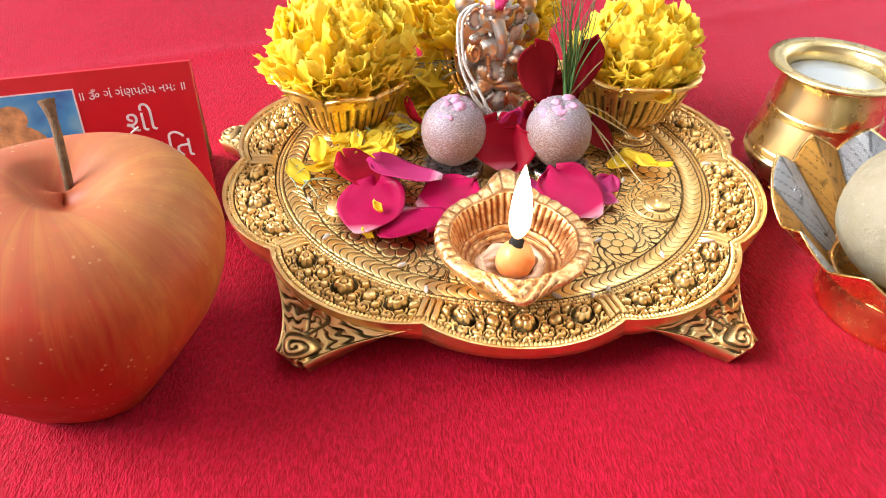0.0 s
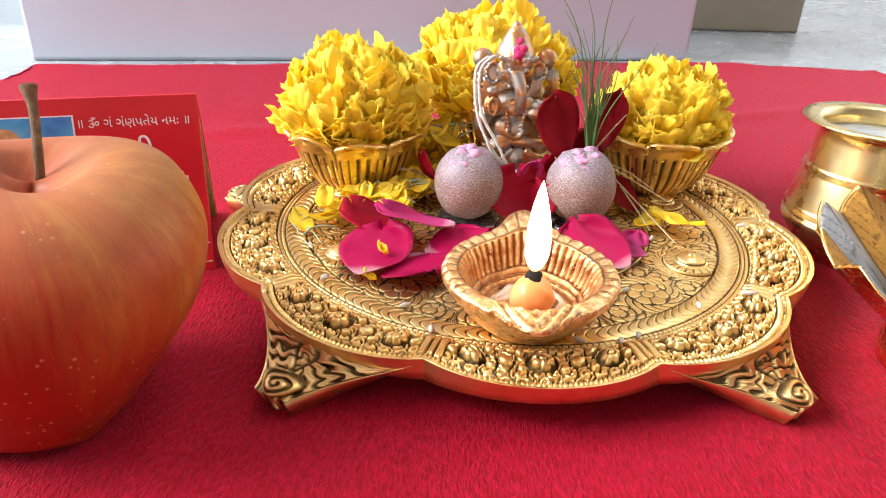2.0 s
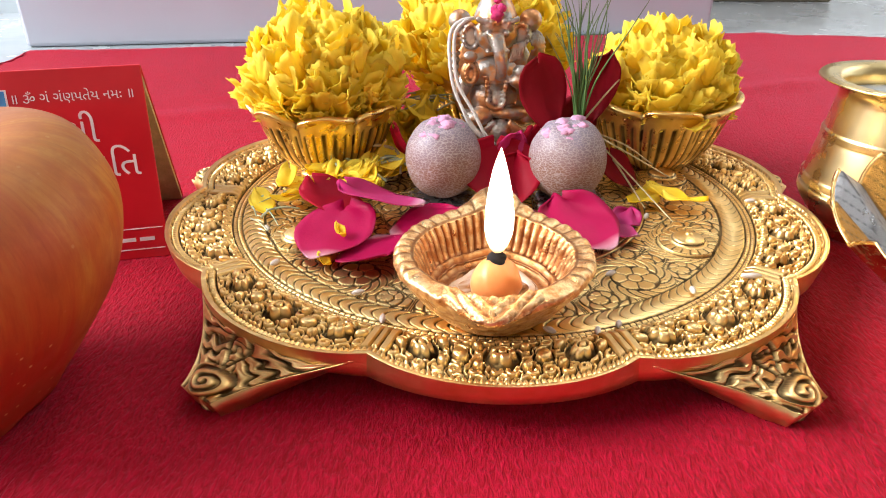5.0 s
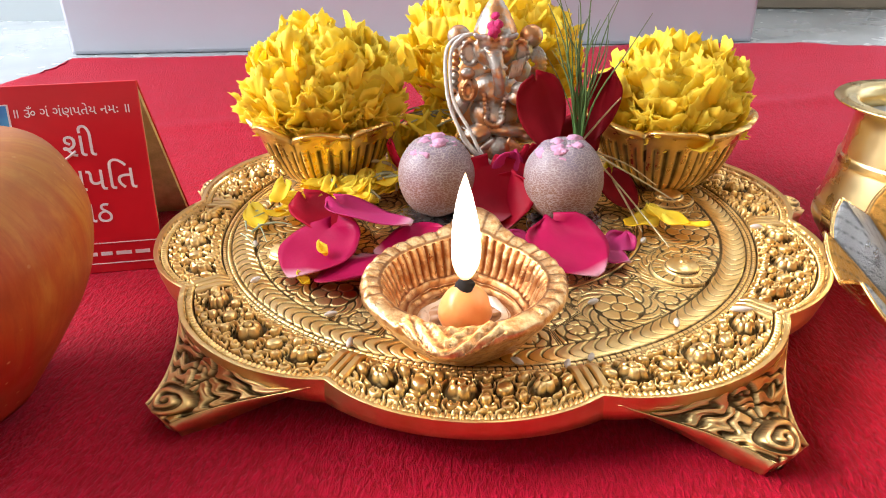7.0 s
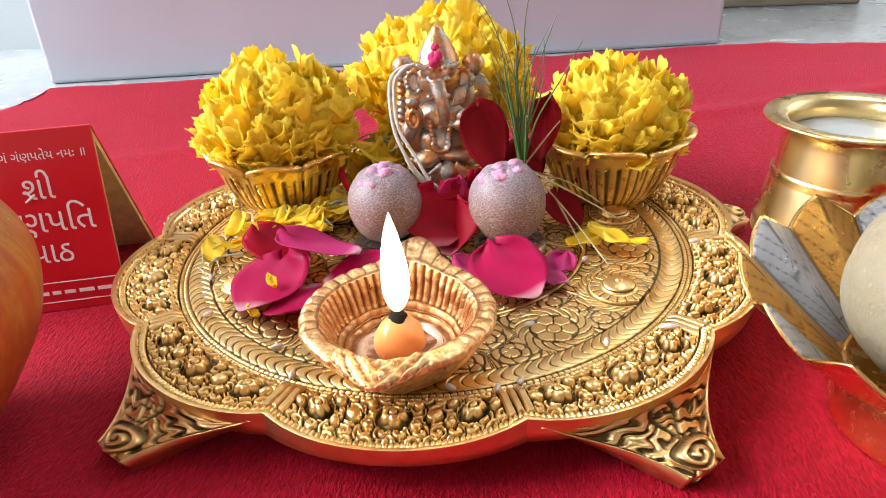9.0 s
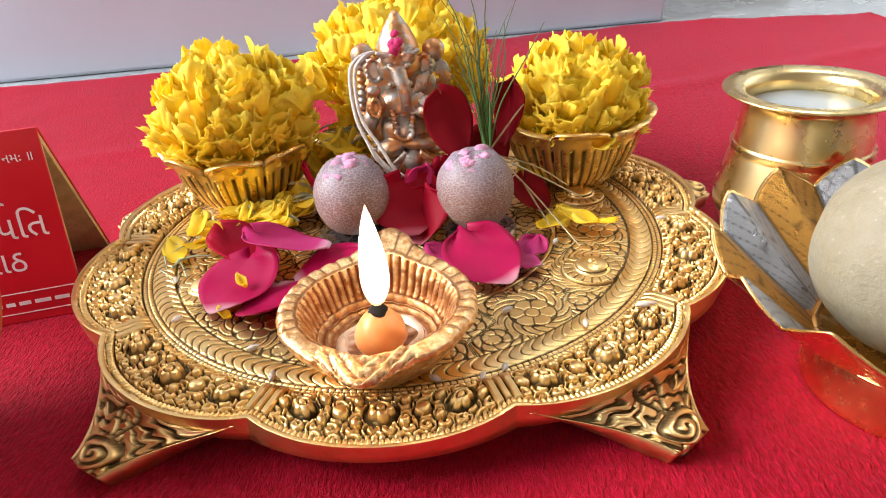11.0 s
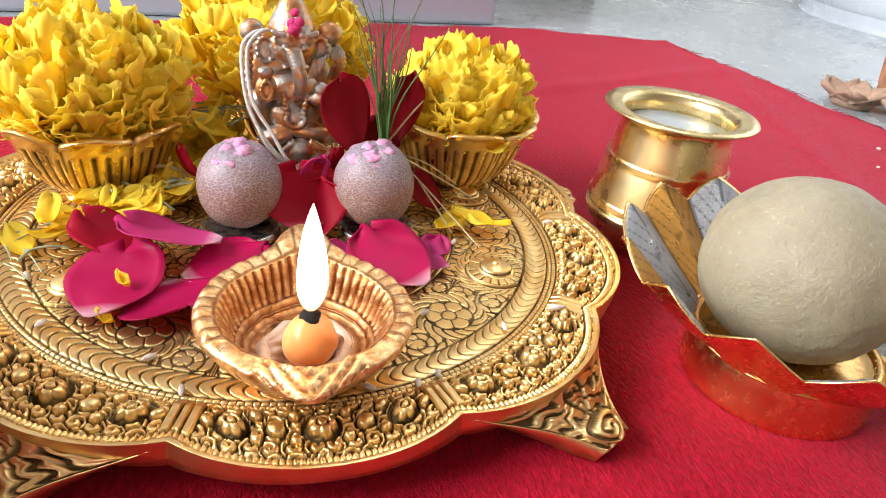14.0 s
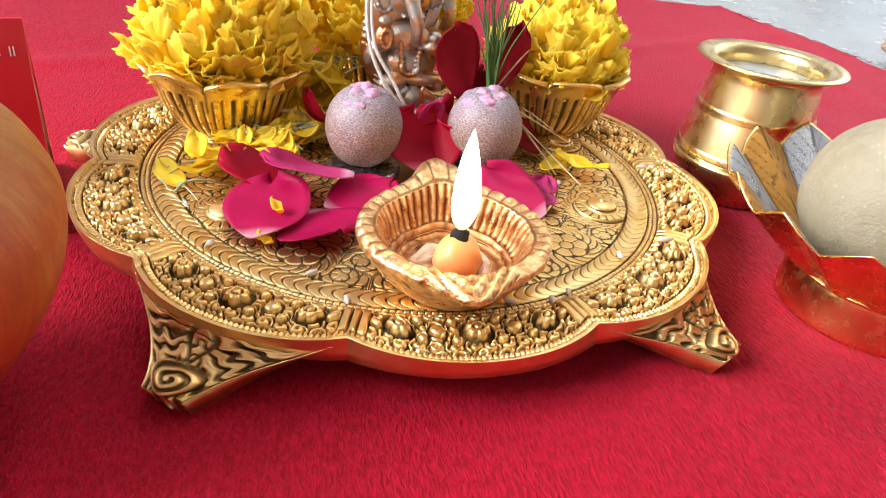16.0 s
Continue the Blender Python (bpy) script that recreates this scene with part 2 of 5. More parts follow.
# ---- the room ----
tagged(block("floor", -1.7, 2.3, -1.1, 2.1, -0.06, -0.0016, FLOOR), "pale glossy marble floor", "floor", kind="structure")
tagged(block("ceiling", -1.7, 2.3, -1.1, 2.1, 2.6, 2.7, CEIL), "plain white ceiling", "ceiling", kind="structure")
tagged(block("wall_west_low", -1.7, -1.6, -1.0, 2.0, -0.0016, 0.55, WALL), "white wall below the window", "wall", kind="structure")
tagged(block("wall_west_high", -1.7, -1.6, -1.0, 2.0, 1.95, 2.6, WALL), "white wall above the window", "wall", kind="structure")
# unseen piece, added to cut window light reaching the things from the front
tagged(block("wall_west_side", -1.7, -1.6, -1.0, -0.90, 0.55, 1.95, WALL), "unseen white wall beside the window, narrowing its light", "wall", kind="structure")
# unseen; brown and close behind the camera to dim light from there
tagged(block("wall_south", -1.7, 2.3, -1.1, -1.0, -0.0016, 2.6, DIM), "unseen brown wall behind the camera, holding back light", "wall", kind="structure")
tagged(block("wall_north", -1.7, 2.3, 2.0, 2.1, -0.0016, 2.6, WALL), "plain white wall", "wall", kind="structure")
tagged(block("wall_east_low", 2.2, 2.3, -1.0, 2.0, -0.0016, 0.3, WALL), "white wall below the window", "wall", kind="structure")
# unseen; its lower edge is set to keep the sun off the cloth
tagged(block("wall_east_high", 2.2, 2.3, -1.0, 2.0, 2.05, 2.6, WALL), "white wall above the window", "wall", kind="structure")
tagged(block("wall_east_side", 2.2, 2.3, -1.0, 0.1, 0.3, 2.05, WALL), "unseen white wall beside the window, narrowing its light", "wall", kind="structure")

# unseen lattice, added to split the sun into patches on the floor
for k in range(7):
    y = 0.22 + 0.28 * k
    tagged(block("window_1_bar", 2.23, 2.26, y, y + 0.07, 0.3, 2.05, WALL), "unseen white upright bar breaking up the sunlight", "window bar", kind="structure")
for k in range(4):
    z = 0.62 + 0.36 * k
    tagged(block("window_1_rail", 2.262, 2.29, 0.1, 2.0, z, z + 0.06, WALL), "unseen white level bar breaking up the sunlight", "window bar", kind="structure")

# the painted pier behind the cloth: its face runs from (-0.33, 0.292) to (0.189, 0.364)
pier = block("wall_pier", 0, 0.524, 0, 0.10, -0.0016, 2.6, PANEL, bevel=0.003)
pier.matrix_world = pose(-0.330, 0.296, 0, 0, 0, 7.9)
tagged(pier, "pale lilac-grey painted wall pier behind the cloth", "wall", kind="structure")
tagged(block("skirting", 0.19, 0.36, 0.53, 0.56, -0.0016, 0.30, BEIGE, bevel=0.002), "beige wooden skirting behind the pier", "skirting", kind="structure")
tagged(block("wall_white_west", -1.6, -0.38, 0.44, 0.50, -0.0016, 2.6, WALL_BLUE), "pale blue-grey wall beside the pier", "wall", kind="structure")

# ---- red cloth ----


def cloth_far(x):
    return 0.272 + 0.17 * (x + 0.31) if x < 0.19 else 0.357 - 0.12 * (x - 0.19)


def red_cloth():
    nu, nv = 330, 330
    verts = []
    for j in range(nv):
        v = j / (nv - 1)
        for i in range(nu):
            u = i / (nu - 1)
            xl, xr = -0.40 + 0.085 * v, 0.545 - 0.21 * v
            x = xl + (xr - xl) * u
            y = -0.75 + (cloth_far(x) + 0.75) * v
            n1 = noise.noise((x * 9, y * 9, 2.0))
            if i in (0, nu - 1):
                x += 0.0035 * noise.noise((y * 160, 3, i)) + 0.008 * noise.noise((y * 18, 5, i))
            if j == nv - 1:
                y += 0.0015 * noise.noise((x * 160, 7, 0)) + 0.004 * noise.noise((x * 25, 1, 0))
            near = max(0.0, 1 - math.hypot(x, y) / 0.16)
            z = 0.0010 * n1 + 0.0006 * noise.noise((x * 34, y * 20, 9))
            z += 0.0014 * math.exp(-((y - 0.16 - 0.25 * x + 0.01 * math.sin(x * 14)) / 0.010) ** 2) + 0.0012 * math.exp(-((x - 0.26 - 0.3 * y) / 0.008) ** 2)
            edge = 0.0035 * (math.exp(-(1 - v) * 60) * (0.3 + noise.noise((x * 18, 4, 4))) + math.exp(-(1 - u) * 90) * (0.2 + noise.noise((y * 16, 8, 4))))
            verts.append((x, y, z * (1 - near) + max(0.0, edge)))
    ob = link_mesh("red_cloth", verts, grid_faces(nv, nu), CLOTH)
    solid = ob.modifiers.new("thickness", "SOLIDIFY")
    solid.thickness, solid.offset = 0.0006, -1
    tagged(ob, "bright red crinkled cotton cloth with frayed edges, spread on the floor", "cloth")
    # loose threads along the right edge
    threads = []
    for k in range(46):
        y = random.uniform(0.02, 0.33)
        x = 0.545 - 0.21 * (y + 0.75) / (cloth_far(0.35) + 0.75)
        ang = random.uniform(-1.0, 1.0)
        ln = random.uniform(0.004, 0.013)
        threads.append(tube("thread", [(x - 0.002, y, 0.0006), (x + ln * 0.5 * math.cos(ang), y + ln * 0.5 * math.sin(ang), 0.001), (x + ln * math.cos(ang + 0.3), y + ln * math.sin(ang + 0.3), -0.0008)], 0.00022, CLOTH, ob, sides=4))
    return ob


red_cloth()

# ---- the offering plate ----
LOBES, NOTCH, LOBE, RIM_Z, BED_Z = 10, 0.0984, 0.1046, 0.0150, 0.0122


def lobe_edge(th):
    """Radius of the scalloped edge; one lobe points to -y."""
    step = 2 * np.pi / LOBES
    u = (th + np.pi / 2 + step / 2) % step - step / 2
    return NOTCH + (LOBE - NOTCH) * (1 - np.abs(u / (step / 2)) ** 2.2), u


def step01(x, a, b):
    t = np.clip((x - a) / (b - a), 0, 1)
    return t * t * (3 - 2 * t)


def scrolls(x, y, centres, senses, reach, arms=1.0, pitch=0.0024, leafy=False):
    """Engraved curls: round each centre a spiral band, the bands parted where two centres meet. Gives 0 in the grooves, 1 on the bands."""
    best = np.full(x.shape, 1e9)
    second = best.copy()
    rho, phi, hand = best.copy(), np.zeros(x.shape), np.zeros(x.shape)
    for (cx, cy), h in zip(centres, senses):
        dx, dy = x - cx, y - cy
        d = np.hypot(dx, dy)
        near = d < best
        second = np.where(near, best, np.minimum(second, d))
        a = np.arctan2(dy, dx) - math.atan2(cy, cx)
        rho, phi, hand = np.where(near, d, rho), np.where(near, a, phi), np.where(near, h, hand)
        best = np.minimum(best, d)
    turn = (rho / pitch - hand * phi / (2 * np.pi)) % 1
    curl = np.minimum(turn, 1 - turn) * pitch
    if leafy:
        cut = np.clip(np.abs(np.sin(phi * 3 + hand * rho / pitch * 1.4)) * 1.9, 0, 1)
        curl = np.where(rho > pitch * 0.55, curl * cut, pitch * 0.4)
    rest = ((second - best) / (pitch * 0.95)) % 1
    leaf = np.minimum(rest, 1 - rest) * pitch * 0.95
    share = best / (best + second + 1e-9)
    pat = np.where(share < 0.468, curl, leaf)
    pat = np.where((share > 0.46) & (share < 0.478), 0.0, pat)
    return np.clip(pat / (pitch * 0.40), 0, 1)


def rosette(dx, dy, size, petals):
    """A flower with a round eye: height 0 to 1, and the mask that it covers."""
    rho, phi = np.hypot(dx, dy), np.arctan2(dy, dx)
    rim = size * (0.80 + 0.20 * np.abs(np.cos(phi * petals / 2)))
    h = np.clip(1 - (rho / rim) ** 4, 0, 1) * (0.55 + 0.45 * np.sqrt(np.abs(np.cos(phi * petals / 2))))
    if petals:
        h = np.where(np.abs(rho - size * 0.34) < size * 0.06, 0.1, h)
    else:
        h = np.where(np.abs(rho - size * 0.74) < size * 0.07, 0.1, h)
    h = np.where(rho < size * 0.28, 1.0, h)
    return h, rho < size * 1.08


def leaf_swirl(dx, dy, inner, outer, count, hand):
    """A wreath of curled leaves round a point: 0 in the cuts, 1 on the leaves, and the mask that it covers."""
    rho, phi = np.hypot(dx, dy), np.arctan2(dy, dx)
    q = np.clip((rho - inner) / (outer - inner), 0, 1)
    f = (phi * count / (2 * np.pi) + hand * 1.5 * q ** 1.4) % 1
    h = step01(np.minimum(f, 1 - f), 0.03, 0.28)
    g = (phi * count / (2 * np.pi) + hand * 1.5 * q ** 1.4 + 0.5) % 1
    mid = np.where((q > 0.25) & (q < 0.8), step01(np.minimum(g, 1 - g), 0.0, 0.10), 1.0)
    h = np.minimum(h, 0.30 + 0.70 * mid)
    h = np.minimum(h, step01(np.minimum(q, 1 - q), 0.0, 0.06))
    return h, (rho > inner) & (rho < outer)


BOSSES = [(0.0668, a) for a in (-28.8, -151.2, 18, 162, 90)]
FLOWERS = [(0.0655, a) for a in (-54, -126, -90, -5, 185, 50, 130)]


def polar_spot(rad, deg):
    return rad * math.cos(radians(deg)), rad * math.sin(radians(deg))


def plate_relief(r, th):
    """Height and engraving of the plate's upper face."""
    x, y = r * np.cos(th), r * np.sin(th)
    edge, u = lobe_edge(th)
    z = np.full(r.shape, BED_Z)
    pat = np.ones(r.shape)
    amp = np.full(r.shape, 0.00036)
    # bed: curls between two rings
    cs, hs = [], []
    jog = random.Random(4)
    for k, (ring, n, shift) in enumerate(((0.0700, 30, 0.0), (0.0620, 27, 0.5), (0.0555, 24, 0.0), (0.0440, 17, 0.5), (0.0355, 14, 0.0), (0.0265, 10, 0.5), (0.0150, 6, 0.0))):
        for i in range(n):
            a = 2 * math.pi * (i + shift) / n - math.pi / 2
            cs.append((ring * math.cos(a) + jog.uniform(-0.0014, 0.0014), ring * math.sin(a) + jog.uniform(-0.0014, 0.0014)))
            hs.append(1 if (i + k) % 2 else -1)
    pat = np.where(r < 0.0752, scrolls(x, y, cs, hs, 0.0068, 1.0, 0.0026, True), pat)
    # flowers, each in a wreath of curled leaves
    for k, (rad, deg) in enumerate(FLOWERS):
        cx, cy = polar_spot(rad, deg)
        h, mask = leaf_swirl(x - cx, y - cy, 0.0068, 0.0108, 15, 1 if k % 2 else -1)
        pat = np.where(mask & (r < 0.0748) & (r > 0.0520), h, pat)
        rho, phi = np.hypot(x - cx, y - cy), np.arctan2(y - cy, x - cx)
        ring6 = np.abs(np.cos(phi * 3))
        rim6 = 0.0066 * (0.74 + 0.26 * np.sqrt(ring6))
        h = np.where(rho < rim6, step01(rim6 - rho, 0.0, 0.0005) * step01(ring6 * rho, 0.00030, 0.0012), 0.0)
        h = np.where(np.abs(rho - 0.0021) < 0.00028, 0.0, h)
        h = np.where(rho < 0.0018, 1.0, h)
        pat = np.where(rho < 0.0068, h, pat)
    # raised bosses with a ring of beads in a plain ring
    for rad, deg in BOSSES:
        cx, cy = polar_spot(rad, deg)
        d, a = np.hypot(x - cx, y - cy), np.arctan2(y - cy, x - cx)
        h, mask = leaf_swirl(x - cx, y - cy, 0.0098, 0.0124, 26, 1)
        pat = np.where(mask & (r < 0.0748), h, pat)
        pat = np.where(d < 0.0098, 1.0, pat)
        pat = np.where((d > 0.0088) & (d < 0.0093), 0.0, pat)
        pat = np.where((d > 0.0058) & (d < 0.0085), step01(np.abs(np.sin(a * 9)), 0.12, 0.60) * step01(0.0014 - np.abs(d - 0.0071), 0, 0.0005), pat)
        z = z + np.where(d < 0.0088, 0.0008 + 0.0004 * np.sqrt(np.clip(1 - (d / 0.0088) ** 2, 0, 1)), 0)
        z = z + np.where(d < 0.0052, 0.0021 * np.sqrt(np.clip(1 - (d / 0.0052) ** 2, 0, 1)), 0) + np.where(d < 0.001, 0.0006, 0)
        pat = np.where((d > 0.0046) & (d < 0.0050), 0.2, pat)
    for ring in (0.0500, 0.0517, 0.0749):
        pat = np.where(np.abs(r - ring) < 0.00026, 0.0, pat)
    pat = np.where(np.abs(r - 0.05085) < 0.00055, 1.0, pat)
    # band of overlapping tongues
    band = (r >= 0.0752) & (r < 0.0822)
    q = (r - 0.0752) / 0.0070
    f = (th * 146 / (2 * np.pi) + 1.25 * np.clip(1 - (2 * q - 1) ** 2, 0, 1)) % 1
    pat = np.where(band, np.minimum(step01(f, 0.02, 0.38), step01(np.minimum(q, 1 - q), 0.0, 0.10)), pat)
    z = z + np.where(band, 0.0003 * f, 0)
    # two plain ridges
    for at in (0.0830, 0.0843):
        z = z + 0.0003 * np.exp(-((r - at) / 0.00045) ** 2)
        pat = np.where(np.abs(r - at) < 0.00045, step01(np.abs(np.sin(th * (150 if at < 0.084 else 190))), 0.12, 0.4), pat)
    pat = np.where((np.abs(r - 0.08365) < 0.00022) | (np.abs(r - 0.0852) < 0.0003) | (np.abs(r - 0.0824) < 0.0002), 0.0, pat)
    # rim: small bosses among crowded curls, a row of beads and the rolled lip
    rim = r >= 0.0854
    w = edge - r
    arc = u * r
    z = z + np.where(rim, step01(r, 0.0850, 0.088) * 0.0010, 0)
    amp = np.where(rim, 0.0015, amp)
    cs, hs = [], []
    for j, (rad, n) in enumerate(((0.0870, 16), (0.0905, 16), (0.0940, 15), (0.0975, 14), (0.1008, 12))):
        for i in range(n):
            side = (i + 0.5 * (j % 2)) / n - 0.5
            cs.append((side * 0.0585 + jog.uniform(-0.0008, 0.0008), rad + jog.uniform(-0.0005, 0.0005)))
            hs.append(1 if side > 0 else -1)
    pat = np.where(rim, scrolls(arc, r, cs, hs, 0.0026, 1.0, 0.00185), pat)
    mid = (0.0854 + edge - 0.0042) / 2
    for bu in (-0.0185, 0.0, 0.0185):
        size = 0.0036 if bu == 0 else 0.0032
        bh, mask = rosette(arc - bu, r - mid, size, 5 if bu == 0 else 6)
        mask &= rim
        dome = np.sqrt(np.clip(1 - ((arc - bu) ** 2 + (r - mid) ** 2) / size ** 2, 0, 1))
        halo = rim & (np.abs(np.hypot(arc - bu, r - mid) - size * 1.12) < 0.0004)
        pat = np.where(mask, bh, pat)
        pat = np.where(halo, 0.0, pat)
        z = z + np.where(mask, 0.0019 * dome, 0)
    for bu, bv, br in ((-0.0095, 0.0, 0.0019), (0.0095, 0.0, 0.0019), (-0.0055, 0.0034, 0.0013), (0.0055, 0.0034, 0.0013), (-0.0055, -0.0036, 0.0012), (0.0055, -0.0036, 0.0012), (-0.0135, 0.0032, 0.0012), (0.0135, 0.0032, 0.0012), (-0.0135, -0.0034, 0.0013), (0.0135, -0.0034, 0.0013), (-0.0235, 0.0, 0.0014), (0.0235, 0.0, 0.0014)):
        dd = np.hypot(arc - bu, r - mid - bv)
        pat = np.where(rim & (dd < br * 1.4), np.where(dd < br, 1.0, 0.0), pat)
        z = z + np.where(rim & (dd < br), 0.0010 * np.sqrt(np.clip(1 - (dd / br) ** 2, 0, 1)), 0)
    # radial bars at the notches
    bar = (math.pi / LOBES - np.abs(u)) * r
    notch = rim & (bar < 0.0036)
    pat = np.where(notch, step01(np.abs(np.cos(bar / 0.0012 * np.pi * 0.5 + 0.2)), 0.1, 0.5), pat)
    z = z + np.where(notch, 0.0004, 0)
    beads = rim & (w > 0.0016) & (w < 0.0036)
    bead = np.clip(1 - ((w - 0.0026) / 0.0010) ** 2, 0, 1) * np.abs(np.sin(th * 240))
    pat = np.where(beads, np.sqrt(bead), pat)
    pat = np.where(rim & (np.abs(w - 0.0038) < 0.0002), 0.0, pat)
    lip = rim & (w <= 0.0012)
    pat = np.where(lip, 1.0, pat)
    z = z + np.where(lip, 0.0005 * np.sqrt(np.clip(1 - ((w - 0.0006) / 0.0011) ** 2, 0, 1)), 0)
    soft = np.where(rim, step01(pat, 0.05, 0.75), step01(pat, 0.03, 0.45))
    z = z + amp * soft
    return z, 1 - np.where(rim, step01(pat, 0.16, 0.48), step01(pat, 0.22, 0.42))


def foot_mesh(name, plate, az):
    """A splayed foot: as wide as its lobe under the rim, falling steeply and flaring at the tip, with leaf relief and a curl at its end."""
    n, m = 96, 120
    verts, eng = [], []
    ca, sa = math.cos(az), math.sin(az)
    for i in range(n):
        s = i / (n - 1)
        half = 0.0056 + 0.0225 * (1 - s) ** 1.2
        for j in range(m):
            v = 2 * j / (m - 1) - 1
            t = v * half
            turn = math.asin(t / 0.104)
            top = float(lobe_edge(np.array(az + turn))[0]) * math.cos(turn) - 0.0012
            flare = 0.12 * s + 0.88 * s ** 2.5
            rr = top * (1 - flare) + 0.1185 * flare
            zz = 0.0128 - 0.0084 * s ** 0.8
            bulge = 0.0016 * (1 - v * v) * s * (1.3 - s)
            # a middle rib, with feathered leaves curling off to both sides
            rib = abs(v) - 0.05 - 0.12 * math.sin(s * 5)
            feather = s * 11.0 - abs(v) * 6.0 + 2.5 * abs(v) ** 2 + 1.6 * noise.noise((s * 5, v * 4, az))
            leaf = abs(math.sin(feather * math.pi * 0.5)) ** 0.7
            lobe = abs(math.sin(feather * math.pi * 1.5 + abs(v) * 8)) * 0.35
            g = max(0.0, leaf - lobe * (abs(v) > 0.3))
            if abs(rib) < 0.045:
                g = 0.0
            if abs(v) > 0.93 or s < 0.05:
                g = 0.62 if abs(v) > 0.96 or s < 0.03 else 0.0
            d = math.hypot((s - 0.84) / 0.16, v / 0.78)
            if d < 1:
                g = 0.5 + 0.5 * math.cos(d * 14 + math.atan2(v, s - 0.84))
                bulge += 0.0022 * math.sqrt(1 - d * d)
            g = max(0.0, min(1.0, g * 1.3))
            g = g * g * (3 - 2 * g)
            rr += bulge + 0.0010 * g
            zz += 0.0007 * g + bulge * 0.6
            verts.append((rr * ca - t * sa, rr * sa + t * ca, zz))
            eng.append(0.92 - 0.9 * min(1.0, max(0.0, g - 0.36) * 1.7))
    k = n * m
    for i in range(n):
        s = i / (n - 1)
        for j in range(m):
            x, y, z = verts[i * m + j]
            r = math.hypot(x, y)
            q = (r - 0.0045 * (1 - s * 0.5)) / r
            side = abs(2 * j / (m - 1) - 1) ** 4
            verts.append((x * q, y * q, max(0.0, z - (0.0052 + 0.0016 * s) * (1 - 0.6 * side * (1 - s)))))
            eng.append(0.0)
    faces = grid_faces(n, m)
    faces = faces + [tuple(i + k for i in reversed(f)) for f in faces]
    ring = list(range(m)) + [i * m + m - 1 for i in range(1, n)] + [(n - 1) * m + j for j in range(m - 2, -1, -1)] + [i * m for i in range(n - 2, 0, -1)]
    faces += [(b, a, a + k, b + k) for a, b in zip(ring, ring[1:] + ring[:1])]
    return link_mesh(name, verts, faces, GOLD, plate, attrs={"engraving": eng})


def offering_plate():
    plate = thing("offering_plate", 0, 0, 0, "embossed antique gold footed plate with ten lobes on red cloth", "plate")
    # finer round the half that is seen from near
    th = np.concatenate((np.linspace(-np.pi - 0.25, 0.25, 1900, endpoint=False), np.linspace(0.25, np.pi - 0.25, 560, endpoint=False)))[None, :]
    na, inner, outer = th.shape[1], 270, 165
    nr = inner + outer
    s = np.concatenate((np.linspace(0.012, 0.0845, inner), np.linspace(0.0, 1.0, outer)))[:, None]
    edge, _ = lobe_edge(th)
    r = np.where(np.arange(nr)[:, None] < inner, s, 0.0847 + (edge - 0.0847) * s)
    r = r * np.ones((1, na))
    tt = th * np.ones((nr, 1))
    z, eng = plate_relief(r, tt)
    # smooth lightly, as cast metal is
    z = (2 * z + np.roll(z, 1, 1) + np.roll(z, -1, 1)) / 4
    skirt = edge + 0.35 * (LOBE - edge)
    level = np.ones((1, na))
    rows_r = [r, edge + 0.0002, edge + 0.00022, edge + 0.0002, 0.5 * (edge + skirt) - 0.0004, skirt - 0.0014, skirt - 0.0026, edge - 0.008, 0.012 * level]
    rows_z = [z] + [level * (RIM_Z + d) for d in (0.0006, 0.0004, 0.0003, -0.0028, -0.0056, -0.0064, -0.0058, -0.0056)]
    rr, zz = np.concatenate(rows_r), np.concatenate(rows_z)
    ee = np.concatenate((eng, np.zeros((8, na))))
    tt = th * np.ones((len(rr), 1))
    verts = np.stack((rr * np.cos(tt), rr * np.sin(tt), zz), 2).reshape(-1, 3)
    faces = grid_faces(len(rr), na, True)
    faces.append(tuple(range(na - 1, -1, -1)))
    faces.append(tuple(range((len(rr) - 1) * na, len(rr) * na)))
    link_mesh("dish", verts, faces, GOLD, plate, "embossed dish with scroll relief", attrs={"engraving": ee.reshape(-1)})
    for k in range(5):
        foot_mesh("foot", plate, radians(-54 + 72 * k))
    return plate


offering_plate()


# ---- flower cups ----
def flower_cup(x, y, z, radius, height, turn):
    cup = thing("flower_cup", x, y, z, "small gold petal-edged cup holding a marigold, on the plate", "cup", "cups on the plate", turn)
    prof = [(0.0, 0.0), (0.36, 0.0), (0.42, 0.03), (0.54, 0.12), (0.71, 0.33), (0.82, 0.57), (0.90, 0.80), (0.95, 0.93), (1.03, 0.99), (1.04, 1.03), (0.97, 1.04), (0.86, 0.90), (0.70, 0.60), (0.35, 0.28), (0.0, 0.26)]
    prof = smooth_profile([(r * radius, h * height) for r, h in prof], 4)
    n = 192
    eng = []

    def wave(i, a, r, h):
        k = abs(math.sin(a * 4))
        up = max(0.0, r / radius - 0.75) / 0.25
        rib = 0.5 + 0.5 * math.cos(a * 44 + 0.6 * math.sin(a * 8))
        side = 1.0 if (i < 32 and 0.42 * radius < r < 0.90 * radius) else 0.0
        eng.append(side * (1.0 if rib < 0.30 else 0.0) + (0.8 if up > 0.3 and k < 0.10 else 0.0))
        return r * (1 - 0.09 * up * (1 - k ** 0.5)) - 0.0006 * side * (rib < 0.3), h - 0.0030 * up * (1 - k ** 0.45) + 0.0014 * up * noise.noise((a * 3, radius * 90, turn))
    lathe("bowl", prof, CUP_GOLD, cup, n=n, wave=wave)
    me = cup.children[0].data
    at = me.attributes.new("engraving", "FLOAT", "POINT")
    at.data.foreach_set("value", np.array(eng, dtype=np.float32))
    return cup


flower_cup(-0.0595, 0.0300, 0.0125, 0.0282, 0.0262, -13)
